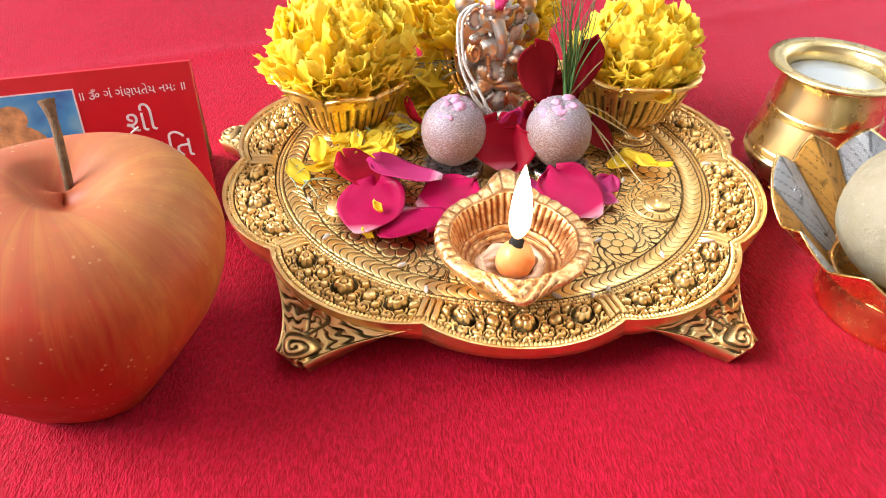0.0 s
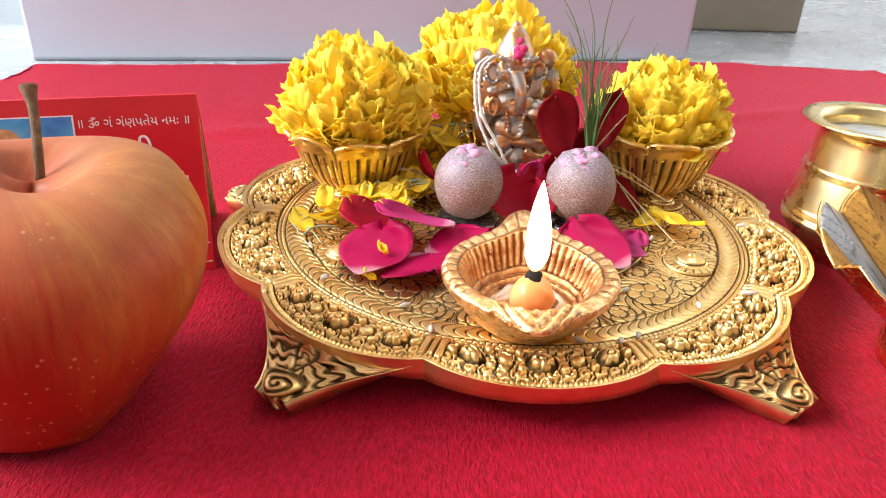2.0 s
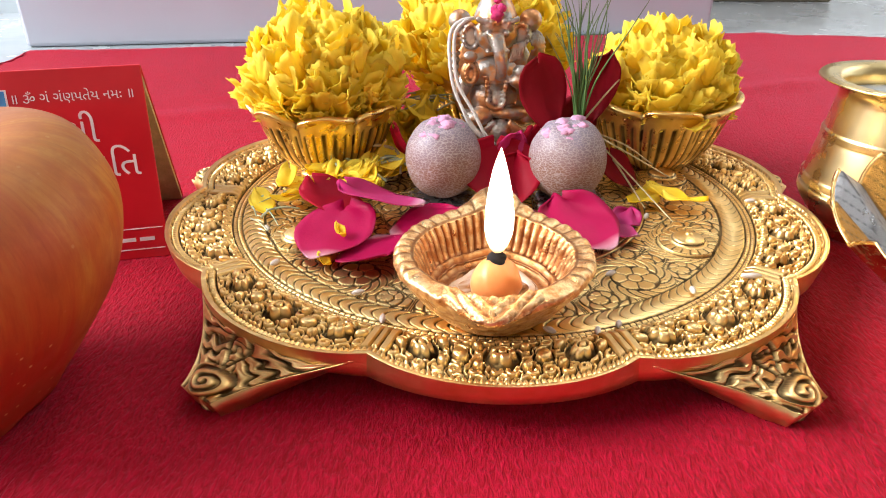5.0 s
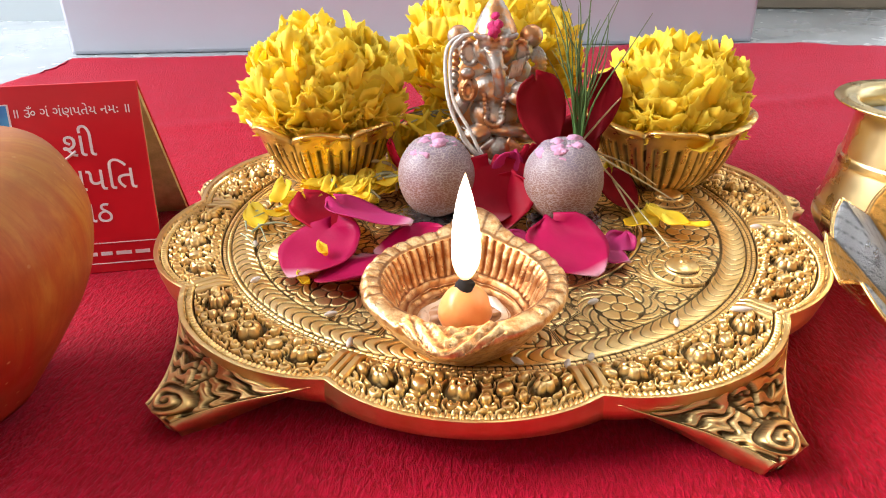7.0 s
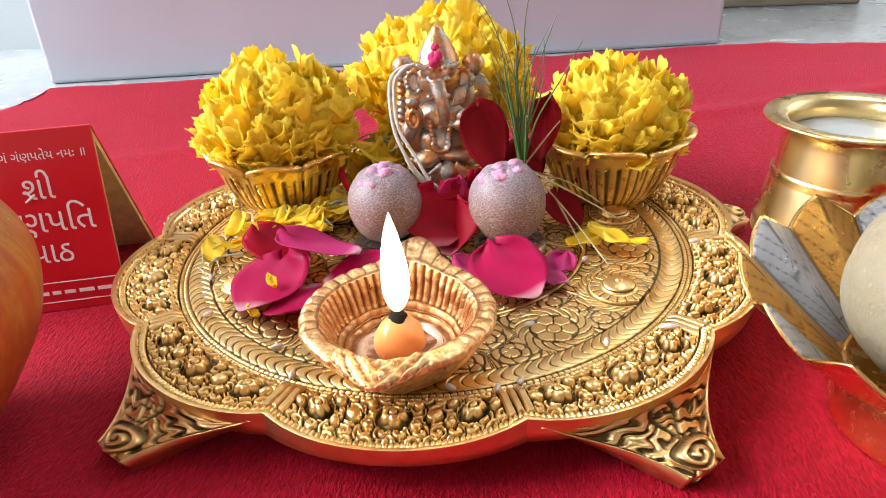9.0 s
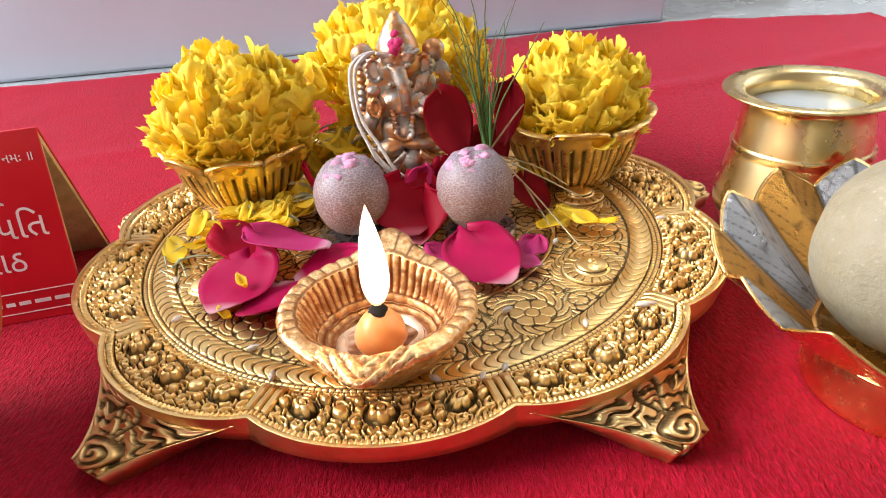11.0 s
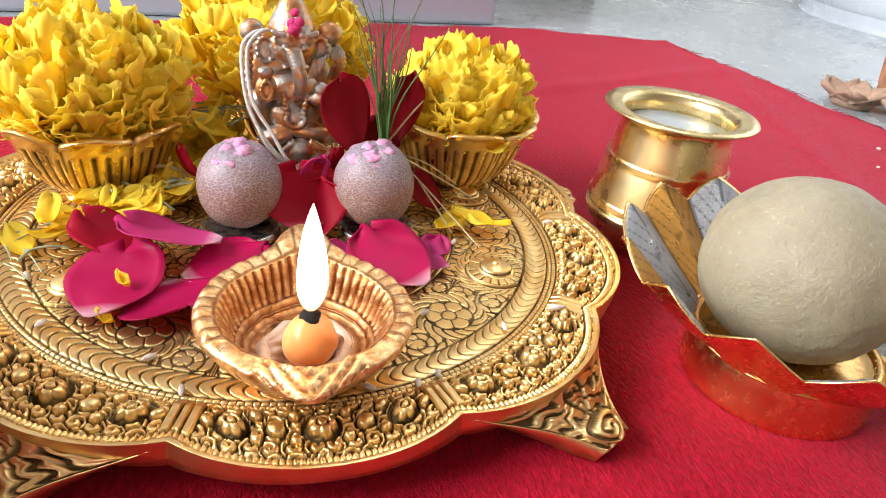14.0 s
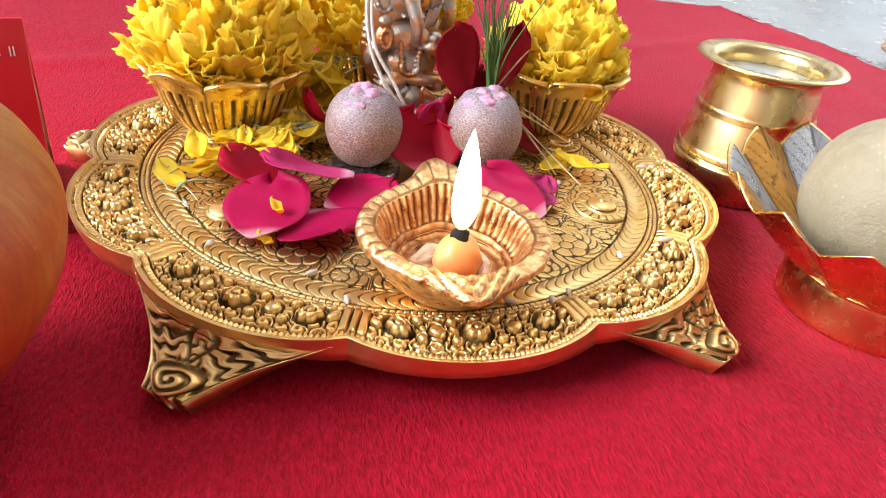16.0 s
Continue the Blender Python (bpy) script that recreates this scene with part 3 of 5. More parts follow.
flower_cup(0.0630, 0.0370, 0.0125, 0.0290, 0.0270, 20)
flower_cup(-0.0010, 0.0760, 0.0125, 0.0280, 0.0270, 0)


# ---- marigolds ----
def marigold_petals(count):
    """Small frilled petals, narrow at the foot, with a toothed and folded edge."""
    out = []
    for k in range(count):
        rnd = random.Random(k)
        ph, wid, ln = rnd.uniform(0, 6), rnd.uniform(0.0085, 0.0120), rnd.uniform(0.0105, 0.0130)
        fold, teeth = rnd.uniform(0.0006, 0.0012), rnd.uniform(11, 17)

        def fn(u, v, ph=ph, wid=wid, ln=ln, fold=fold, teeth=teeth):
            c = v - 0.5
            w = wid * (0.25 + 0.85 * u ** 0.8)
            ruffle = u ** 1.6 * fold * (math.sin(c * 8 + ph) + 0.7 * math.sin(c * 17 + 2 * ph))
            end = u ** 5 * (0.0006 * math.cos(c * teeth + ph) + 0.0006 * math.cos(c * 2.3 * teeth + 2 * ph)) - u * u * 0.008 * c * c * 2
            return (c * w, ln * u + end, ruffle - 0.0018 * u * u * math.cos(ph) - 0.008 * c * c * u)
        out.append(sheet_mesh("marigold_petal", fn, 5, 14, 0.00020, MARIGOLD))
    return out


MARI = marigold_petals(12)


def place(parent, mesh, name, m):
    ob = new(name, mesh)
    ob.parent = parent
    ob.matrix_local = m
    return ob


def marigold(x, y, z, rx, rz, turn, count, label, seed, low=-0.55):
    head = thing("marigold", x, y, z, label, "flower", "marigolds in the cups", turn)
    rnd = random.Random(seed)
    core = [(0.0005, -rz * 0.62)] + [(rx * 0.84 * math.cos(a), rz * 0.84 * math.sin(a)) for a in (-0.7, -0.4, -0.1, 0.2, 0.5, 0.8, 1.1, 1.35)] + [(0.0005, rz * 0.86)]
    lathe("flower_core", core, MARIGOLD, head, n=28, attrs={"along": [0.3] * 28 * len(core)})
    for k in range(count):
        f = (k + 0.5) / count
        up = 1 - f * (1 - low)
        el = math.asin(up)
        az = k * 2.39996 + rnd.uniform(-0.25, 0.25)
        d = Vector((math.cos(el) * math.cos(az), math.cos(el) * math.sin(az), math.sin(el)))
        lump = 1 + 0.24 * noise.noise(d * 2.3 + Vector((seed, 0, 0))) + 0.06 * noise.noise(d * 6.0 + Vector((0, seed, 0)))
        tip = Vector((d.x * rx, d.y * rx, d.z * rz)) * rnd.uniform(0.97, 1.08) * lump
        lean = Vector((-d.x * d.z, -d.y * d.z, math.cos(el) ** 2)) * 0.75
        d2 = (d * 0.75 + lean + Vector((rnd.uniform(-.4, .4), rnd.uniform(-.4, .4), rnd.uniform(-.3, .3)))).normalized()
        mesh = MARI[rnd.randrange(len(MARI))]
        s = rnd.uniform(0.75, 1.15)
        side = d2.cross(d)
        if side.length < 0.1:
            side = d2.orthogonal()
        side.normalize()
        rot = Matrix((side, d2, side.cross(d2))).transposed().to_4x4()
        place(head, mesh, "petal", Matrix.Translation(tip - d2 * 0.0112 * s) @ rot @ pose(0, 0, 0, 0, rnd.uniform(-45, 45), 0) @ Matrix.Diagonal((s, s, s, 1)))
    return head


marigold(-0.0595, 0.0305, 0.0465, 0.0275, 0.0235, 10, 300, "full ruffled yellow marigold in a gold cup", 3)
marigold(0.0630, 0.0355, 0.0450, 0.0250, 0.0190, 60, 270, "low ruffled yellow marigold in a gold cup", 5)
marigold(-0.0010, 0.0760, 0.0500, 0.0340, 0.0275, 30, 300, "large yellow marigold standing behind the little statue", 8)


# ---- oil lamp ----


def clay_material():
    m = Nodes("gilded_clay")
    worn = m.grey(m.noise(420, 5, 0.65), 0, 1, 0.40, 0.58)
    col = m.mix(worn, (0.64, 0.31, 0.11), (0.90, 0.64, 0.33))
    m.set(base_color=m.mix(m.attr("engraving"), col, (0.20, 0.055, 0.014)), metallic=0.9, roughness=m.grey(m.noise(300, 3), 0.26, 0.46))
    m.bump(m.noise(420, 5, 0.65), 0.7, 0.0008)
    m.bump(m.noise(150, 3), 0.35, 0.0010)
    return m.mat


CLAY = clay_material()
WAX = Nodes("orange_wax")
WAX.set(base_color=WAX.ramp(WAX.noise(120, 3), (0.3, (0.80, 0.30, 0.09)), (0.7, (0.90, 0.42, 0.16))), roughness=0.35, subsurface_weight=0.5, subsurface_radius=(0.008, 0.004, 0.002), subsurface_scale=0.6)
WAX = WAX.mat
WAX_PALE = plain("pale_melted_wax", (0.62, 0.50, 0.42), 0.3, 0, 0.2, 200, 0.2)
SOOT = plain("charred_wick", (0.012, 0.010, 0.010), 0.9)
OIL = Nodes("amber_oil")
# swirled tones: pale melted wax, with silver-brown reflections put into the colour
OIL.set(base_color=OIL.ramp(OIL.noise(70, 2, 0.5, distortion=2.0), (0.35, (0.10, 0.035, 0.012)), (0.52, (0.36, 0.18, 0.08)), (0.66, (0.62, 0.52, 0.46))), roughness=0.05)
OIL = OIL.bump(OIL.noise(90, 1, 0.5, distortion=1.5), 0.3, 0.001).mat


def oil_lamp():
    lamp_body = thing("oil_lamp", -0.0015, -0.0690, 0.0126, "lit gilded clay oil lamp with beaded rim on the plate", "oil lamp", turn=-3)
    n = 220
    prof = smooth_profile([(0.0, 0.0), (0.011, 0.0), (0.0155, 0.0022), (0.0208, 0.0085), (0.0234, 0.0122), (0.0247, 0.0142), (0.0246, 0.0158), (0.0226, 0.0165), (0.0200, 0.0162), (0.0184, 0.0140), (0.0164, 0.0085), (0.0140, 0.0060), (0.0128, 0.0048), (0.0, 0.0044)], 6)
    eng = []

    def wave(i, a, r, h):
        t = (a + 3 * math.pi / 2) % (2 * math.pi) - math.pi
        f = r / 0.0247
        back = math.pi - abs(t)
        nose = 0.0044 * math.exp(-(t / 0.24) ** 2) * f ** 8
        tail = 0.0078 * math.exp(-(back / 0.25) ** 2) * f ** 8
        lift = 0.0042 * math.exp(-(back / 0.34) ** 2) * f ** 3 - 0.0010 * math.exp(-(t / 0.40) ** 2) * f ** 2
        # g sets the dark brown: cuts, gaps between beads, and the whole inside
        bead, g = 0.0, 0.0
        if 33 <= i <= 46 and abs(t) > 0.95:
            k = abs(math.sin(a * 17 + 0.25 * math.sin(a * 4)))
            bead = (0.0012 * k ** 0.5 - 0.0003) * math.exp(-((i - 40) / 3.8) ** 2)
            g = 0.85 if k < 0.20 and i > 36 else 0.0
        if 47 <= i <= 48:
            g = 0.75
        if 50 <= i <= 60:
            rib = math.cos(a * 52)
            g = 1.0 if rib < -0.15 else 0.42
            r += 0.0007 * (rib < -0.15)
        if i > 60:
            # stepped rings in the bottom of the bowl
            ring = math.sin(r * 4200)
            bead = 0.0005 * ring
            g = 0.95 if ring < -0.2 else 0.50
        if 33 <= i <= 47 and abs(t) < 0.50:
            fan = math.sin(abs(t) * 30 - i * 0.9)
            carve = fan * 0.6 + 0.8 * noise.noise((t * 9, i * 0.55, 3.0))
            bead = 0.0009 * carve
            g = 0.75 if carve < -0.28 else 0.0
        bead += 0.00028 * noise.noise((r * 260 * math.cos(a), r * 260 * math.sin(a), h * 260)) * (i > 8)
        r += 0.0004 * noise.noise((math.cos(a) * 7, math.sin(a) * 7, h * 300)) * (i > 8)
        eng.append(g)
        return r + nose + tail, h + lift + bead
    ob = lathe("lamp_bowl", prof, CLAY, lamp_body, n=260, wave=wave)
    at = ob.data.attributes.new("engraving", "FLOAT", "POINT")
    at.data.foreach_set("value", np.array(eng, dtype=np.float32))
    lathe("oil", [(0.0, 0.0050), (0.006, 0.0050), (0.0095, 0.0052), (0.0102, 0.0054), (0.0102, 0.0048), (0.0, 0.0046)], OIL, lamp_body, "amber oil and melted wax", n=48, wave=lambda i, a, r, h: (r * (1 + 0.10 * math.sin(3 * a + 1)), h))
    lathe("melted_wax", smooth_profile([(0.0078, 0.0050), (0.0090, 0.0064), (0.0104, 0.0062), (0.0112, 0.0052)], 4), WAX_PALE, lamp_body, "whitish ring of melted wax", n=72, wave=lambda i, a, r, h: (r * (1 + 0.07 * math.sin(2 * a + 0.5) + 0.03 * math.sin(7 * a)), h - 0.0010 * abs(math.sin(2.5 * a + 1))))
    wax = smooth_profile([(0.0, 0.0048), (0.0046, 0.0048), (0.0071, 0.0072), (0.0071, 0.0105), (0.0050, 0.0140), (0.0022, 0.0160), (0.0, 0.0164)], 5)
    lathe("wax", wax, WAX, lamp_body, "orange wax ball with a black wick", n=40, wave=lambda i, a, r, h: (r * (1 + 0.05 * math.sin(2 * a) + 0.03 * math.sin(5 * a + h * 900)), h))
    lathe("wick", smooth_profile([(0.0, 0.0150), (0.0026, 0.0152), (0.0023, 0.0170), (0.0012, 0.0182), (0.0008, 0.021), (0.0, 0.0215)], 4), SOOT, lamp_body, "charred black wick", n=20, wave=lambda i, a, r, h: (r * (1 + 0.12 * math.sin(3 * a + i)), h))
    for c in lamp_body.children:
        if c.name.startswith(("wax", "wick")):
            c.location = (0.0008, -0.0035, 0)
            c.scale = (0.86, 0.86, 1.0)
    flame_mat = Nodes("flame")
    up = flame_mat.attr("along")
    flame_mat.set(base_color=(0, 0, 0, 1), emission_color=flame_mat.ramp(up, (0.0, (1.0, 0.42, 0.10)), (0.14, (1.0, 0.78, 0.42)), (0.3, (1.0, 0.95, 0.82)), (0.85, (1.0, 0.96, 0.84)), (1.0, (1.0, 0.72, 0.32))), emission_strength=flame_mat.grey(up, 1.2, 5.5, 0.0, 0.22), roughness=1.0, specular_ior_level=0.0)
    fp = smooth_profile([(0.0, 0.0), (0.0019, 0.0018), (0.0032, 0.0055), (0.0034, 0.0100), (0.0029, 0.0155), (0.0018, 0.0212), (0.0007, 0.0252), (0.0, 0.0272)], 6)
    fl = lathe("flame", fp, flame_mat.mat, lamp_body, "white-hot candle flame", n=24, attrs={"along": np.repeat([h / 0.0272 for _, h in fp], 24)}, wave=lambda i, a, r, h: (r * (1 + 0.06 * math.sin(a + h * 160)), h))
    fl.location = (0.0008, -0.0035, 0.0172)
    fl.visible_shadow = False
    return lamp_body


oil_lamp()
flame_light = lamp("flame_light", "POINT", 0.022, (1.0, 0.62, 0.28), pose(-0.001, -0.0725, 0.048))
flame_light.data.shadow_soft_size = 0.009


# ---- betel nuts on coins ----
def nut_material():
    m = Nodes("betel_nut_skin")
    net = m.node("ShaderNodeTexVoronoi", feature="DISTANCE_TO_EDGE")
    warp = m.node("ShaderNodeMapping")
    warp.inputs["Scale"].default_value = (0.8, 0.8, 1.7)
    m.link(m.coord, warp.inputs[0])
    wob = m.node("ShaderNodeVectorMath", operation="ADD")
    shift = m.node("ShaderNodeCombineXYZ")
    m.link(m.grey(m.noise(260, 3), -0.0016, 0.0016, 0, 1), shift.inputs[0])
    m.link(m.grey(m.noise(310, 3), -0.0016, 0.0016, 0, 1), shift.inputs[2])
    m.link(warp.outputs[0], wob.inputs[0])
    m.link(shift.outputs[0], wob.inputs[1])
    m.link(wob.outputs[0], net.inputs[0])
    net.inputs["Scale"].default_value = 900
    line = m.ramp(net.outputs["Distance"], (0.03, (0.9,) * 3), (0.11, (0,) * 3))
    skin = m.mix(m.grey(m.noise(70, 5), 0, 1, 0.3, 0.7), (0.22, 0.095, 0.048), (0.30, 0.155, 0.095))
    height = m.node("ShaderNodeSeparateXYZ")
    m.link(m.coord, height.inputs[0])
    # dust greys the top; the warm lower half paints in light reflected by gold and flame
    dust_and_bounce = m.node("ShaderNodeMath", operation="ADD")
    m.link(m.grey(height.outputs["Z"], 0.0, 0.75, 0.010, 0.023), dust_and_bounce.inputs[0])
    m.link(m.grey(m.noise(150, 5), 0.0, 0.35, 0.4, 0.75), dust_and_bounce.inputs[1])
    skin = m.mix(dust_and_bounce.outputs[0], skin, (0.23, 0.19, 0.25))
    m.set(base_color=m.mix(line, skin, (0.42, 0.35, 0.35)), roughness=0.45)
    m.bump(line, 0.4, 0.0003)
    return m.bump(m.noise(600, 4), 0.3, 0.0003).mat


NUT = nut_material()
POWDER = plain("pink_powder", (0.60, 0.30, 0.45), 0.9, 0, 0.25, 400, 0.6, 0.0006)
STEEL = plain("coin_steel", (0.55, 0.55, 0.56), 0.28, 1.0, 0.1, 200, 0.1)


def coin(x, y, z, turn):
    ob = lathe("coin", [(0.0, 0.0), (0.0116, 0.0), (0.0121, 0.0004), (0.0121, 0.0024), (0.0117, 0.0028), (0.0106, 0.0028), (0.0103, 0.0025), (0.0, 0.0025)], STEEL, n=64)
    ob.matrix_world = pose(x, y, z, 0, 0, turn)
    return tagged(ob, "round steel coin under a betel nut", "coin", "coins under the nuts")


def betel_nut(x, y, z, r, label, seed):
    nut = thing("betel_nut", x, y, z, label, "betel nut", "betel nuts on coins", seed * 40)
    prof = smooth_profile([(0.0, 0.0), (0.48 * r, 0.02 * r), (0.84 * r, 0.38 * r), (1.0 * r, 0.92 * r), (0.93 * r, 1.42 * r), (0.62 * r, 1.86 * r), (0.28 * r, 1.99 * r), (0.0, 2.0 * r)], 6)
    lathe("nut", prof, NUT, nut, n=56, wave=lambda i, a, q, h: (q * (1 + 0.025 * noise.noise((math.cos(a) * 2, math.sin(a) * 2, h * 90 + seed))), h + 0.0004 * noise.noise((math.cos(a) * 3, math.sin(a) * 3, q * 200))))
    rnd = random.Random(seed)
    for k in range(30):
        a, d = rnd.uniform(0, 6.3), r * 0.58 * math.sqrt(rnd.random())
        s = r * rnd.uniform(0.10, 0.22)
        bm = bmesh.new()
        bmesh.ops.create_icosphere(bm, subdivisions=2, radius=s)
        for v in bm.verts:
            v.co += v.co.normalized() * s * 0.5 * noise.noise(v.co * 700 + Vector((k, seed, 0)))
            v.co.z *= 0.6
        hh = r * (2.0 - 0.36 * (d / (0.62 * r)) ** 2) + s * 0.15
        bmesh.ops.translate(bm, verts=bm.verts, vec=(d * math.cos(a), d * math.sin(a), hh))
        part("powder_lump", bm, POWDER, nut, "pink powder lump")
    return nut


coin(-0.0158, -0.0042, 0.0128, 10)
coin(0.0260, -0.0052, 0.0128, 50)
betel_nut(-0.0158, -0.0012, 0.0154, 0.0125, "grey-brown betel nut with pale cracks and pink powder, on a coin", 1)
betel_nut(0.0252, -0.0020, 0.0154, 0.0127, "round betel nut topped with pink powder, on a coin beside grass", 2)


# ---- little statue ----
def idol_material():
    m = Nodes("copper_and_silver_metal")
    tone = m.grey(m.noise(150, 3), 0, 1, 0.44, 0.56)
    worn = m.mix(tone, (0.62, 0.29, 0.12), (0.46, 0.42, 0.38))
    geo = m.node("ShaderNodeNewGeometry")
    # concave creases are coloured dark brown
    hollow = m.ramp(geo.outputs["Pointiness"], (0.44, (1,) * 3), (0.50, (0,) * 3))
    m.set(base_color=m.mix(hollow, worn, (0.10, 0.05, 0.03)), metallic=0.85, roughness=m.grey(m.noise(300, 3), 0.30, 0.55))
    return m.bump(m.noise(420, 4), 0.9, 0.0004).mat


def statue():
    """A small seated figure, kept to plain rounded forms."""
    bm = bmesh.new()

    def egg(x, y, z, a, b, c, tilt=0.0):
        mm = Matrix.Translation((x, y, z)) @ Matrix.Rotation(tilt, 4, "Y") @ Matrix.Diagonal((a, b, c, 1))
        bmesh.ops.create_icosphere(bm, subdivisions=3, radius=1, matrix=mm)
    k = 0.001

    def ring(x, y, z, a, c, n, bead, start=0.0, end=2 * math.pi):
        """A row of small beads along an arc in the upright plane."""
        for i in range(n):
            t = start + (end - start) * i / max(1, n - 1)
            egg((x + a * math.cos(t)) * k, y * k, (z + c * math.sin(t)) * k, bead * k, bead * k, bead * k)

    for z, w in ((1.5, 15), (4, 13.5), (7, 14.5)):
        egg(0, 0, z * k, w * k, 9 * k, 2.0 * k)
    # back slab with an arched top
    egg(0, 5 * k, 26 * k, 15 * k, 3.5 * k, 20 * k)
    # one thigh laid level, the other leg hanging with folds of cloth
    egg(4.5 * k, -6 * k, 16.5 * k, 8.5 * k, 4 * k, 2.6 * k, 0.08)
    egg(11 * k, -5 * k, 14.5 * k, 4.2 * k, 4 * k, 3.2 * k)
    egg(-5.5 * k, -6 * k, 15.0 * k, 6 * k, 4 * k, 3.4 * k, -0.3)
    for i in range(6):
        ring(2.5, -8.6 - 0.2 * i, 13.5 - 0.6 * i, 3.0 + 0.8 * i, 2.2 + 0.9 * i, 13, 0.75, math.pi, 2 * math.pi)
    egg(2.0 * k, -6.5 * k, 10 * k, 5 * k, 4 * k, 4.5 * k)
    for i in range(5):
        egg((-10.5 + 0.5 * i) * k, -5 * k, (9 + 1.8 * i) * k, 3.4 * k, 2.6 * k, 0.7 * k, 0.35)
    egg(-5 * k, -9 * k, 5.5 * k, 3.4 * k, 3 * k, 2.2 * k)
    egg(4 * k, -9 * k, 4.5 * k, 3.4 * k, 3 * k, 2.2 * k)
    # belly, chest and a two-row necklace
    egg(0, -2 * k, 21 * k, 8.5 * k, 7 * k, 7 * k)
    egg(0, -1 * k, 29 * k, 9 * k, 6 * k, 6 * k)
    for sx in (-1, 1):
        for i in range(7):
            egg(sx * (3.6 - 0.2 * i) * k, (-8.8 - 0.2 * math.sin(i)) * k, (29 - 1.5 * i) * k, 1.1 * k, 0.9 * k, 0.75 * k)
    ring(0, -9.2, 21.0, 3.0, 2.6, 9, 0.8, math.pi, 2 * math.pi)
    # raised palm with a ringed hollow, and a cupped palm with a round sweet
    egg(-9.0 * k, -7.5 * k, 30.5 * k, 3.4 * k, 2.4 * k, 4.6 * k, 0.1)
    ring(-9.0, -9.9, 30.5, 1.8, 3.0, 15, 0.65)
    egg(-9.2 * k, -8.6 * k, 36.0 * k, 2.6 * k, 2.2 * k, 2.0 * k)
    egg(-11.5 * k, -3 * k, 25 * k, 3 * k, 3.6 * k, 5.5 * k, 0.4)
    egg(8.0 * k, -8.5 * k, 28.0 * k, 3.8 * k, 3.4 * k, 2.8 * k)
    egg(8.0 * k, -9.2 * k, 31.0 * k, 2.7 * k, 2.5 * k, 2.4 * k)
    egg(11.5 * k, -3 * k, 25 * k, 3 * k, 3.6 * k, 5.5 * k, -0.4)
    # head, brow, trunk and fanned ears
    egg(0, -2.5 * k, 43 * k, 7.5 * k, 6.5 * k, 6.5 * k)
    egg(-3 * k, -6.5 * k, 46 * k, 3 * k, 2.2 * k, 2.4 * k)
    egg(3 * k, -6.5 * k, 46 * k, 3 * k, 2.2 * k, 2.4 * k)
    for i in range(15):
        t = i / 14
        egg((-0.6 + 1.2 * math.sin(t * 3.0) + 2.0 * t * t) * k, (-8.4 - 2.2 * math.sin(t * 3.0)) * k, (43 - 14 * t) * k, (2.9 - 1.0 * t) * k, (2.4 - 0.8 * t) * k, (1.15 - 0.2 * (i % 2)) * k)
    for sx in (-1, 1):
        egg(sx * 8.6 * k, -2.5 * k, 42 * k, 3.6 * k, 1.6 * k, 5.0 * k, sx * 0.25)
        ring(sx * 8.6, -4.0, 42, 2.6, 4.0, 15, 0.6)
        egg(sx * 3.0 * k, -8.6 * k, 43.6 * k, 1.0 * k, 0.9 * k, 0.7 * k)
        egg(sx * 3.4 * k, -9.4 * k, 38.0 * k, 0.8 * k, 2.2 * k, 0.8 * k, sx * 0.4)
        # rounded forms beside the head
        egg(sx * 12.2 * k, -0.5 * k, 47.0 * k, 4.0 * k, 3.4 * k, 3.8 * k)
    # ribbed shell at one side, tall rod at the other
    for i in range(5):
        ring(13.2, -1.2 - 0.4 * i, 38.0, 4.2 - 0.8 * i, 5.6 - 1.1 * i, 15, 0.62, -1.9, 1.9)
    for i in range(5):
        egg((5.2 + 1.0 * i) * k, -6.5 * k, (36.5 + 0.35 * i) * k, 0.5 * k, 0.8 * k, 3.6 * k, 0.2)
    for i in range(9):
        egg((-14.2 + 0.15 * i) * k, -0.5 * k, (27 + 2.3 * i) * k, 1.7 * k, 2.0 * k, (1.0 + 0.3 * (i % 2)) * k)
    # crown: banded, rounded cone
    for i in range(14):
        t = i / 13
        w = 6.6 * (1 - t ** 1.25) ** 0.85 + 0.9
        egg(0, -1 * k, (48.5 + 11.5 * t) * k, w * k, w * k, (1.25 - 0.3 * (i % 2)) * k)
    ring(0, -8.0, 48.2, 6.6, -1.0, 11, 0.95, 0, math.pi)
    egg(0, -8.0 * k, 50.5 * k, 1.9 * k, 1.4 * k, 2.2 * k)
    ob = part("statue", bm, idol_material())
    ob.matrix_world = pose(0.0015, 0.0265, 0.0195, -4, 0, 4)
    re = ob.modifiers.new("fuse", "REMESH")
    re.mode, re.voxel_size, re.use_smooth_shade = "VOXEL", 0.0004, True
    sm = ob.modifiers.new("soften", "SMOOTH")
    sm.factor, sm.iterations = 0.5, 1
    return tagged(ob, "small seated copper and silver statue with a pointed crown", "statue")


statue()
ped = lathe("pedestal", smooth_profile([(0.0, 0.0), (0.0200, 0.0), (0.0205, 0.002), (0.0180, 0.0045), (0.0190, 0.0070), (0.0, 0.0072)], 4), CUP_GOLD, n=80, wave=lambda i, a, r, h: (r * (1 + 0.03 * abs(math.sin(8 * a))), h), attrs={"engraving": [0.0] * 80 * 21})
ped.matrix_world = pose(0.0035, 0.0270, 0.0126)
tagged(ped, "low round gold pedestal under the statue", "pedestal")


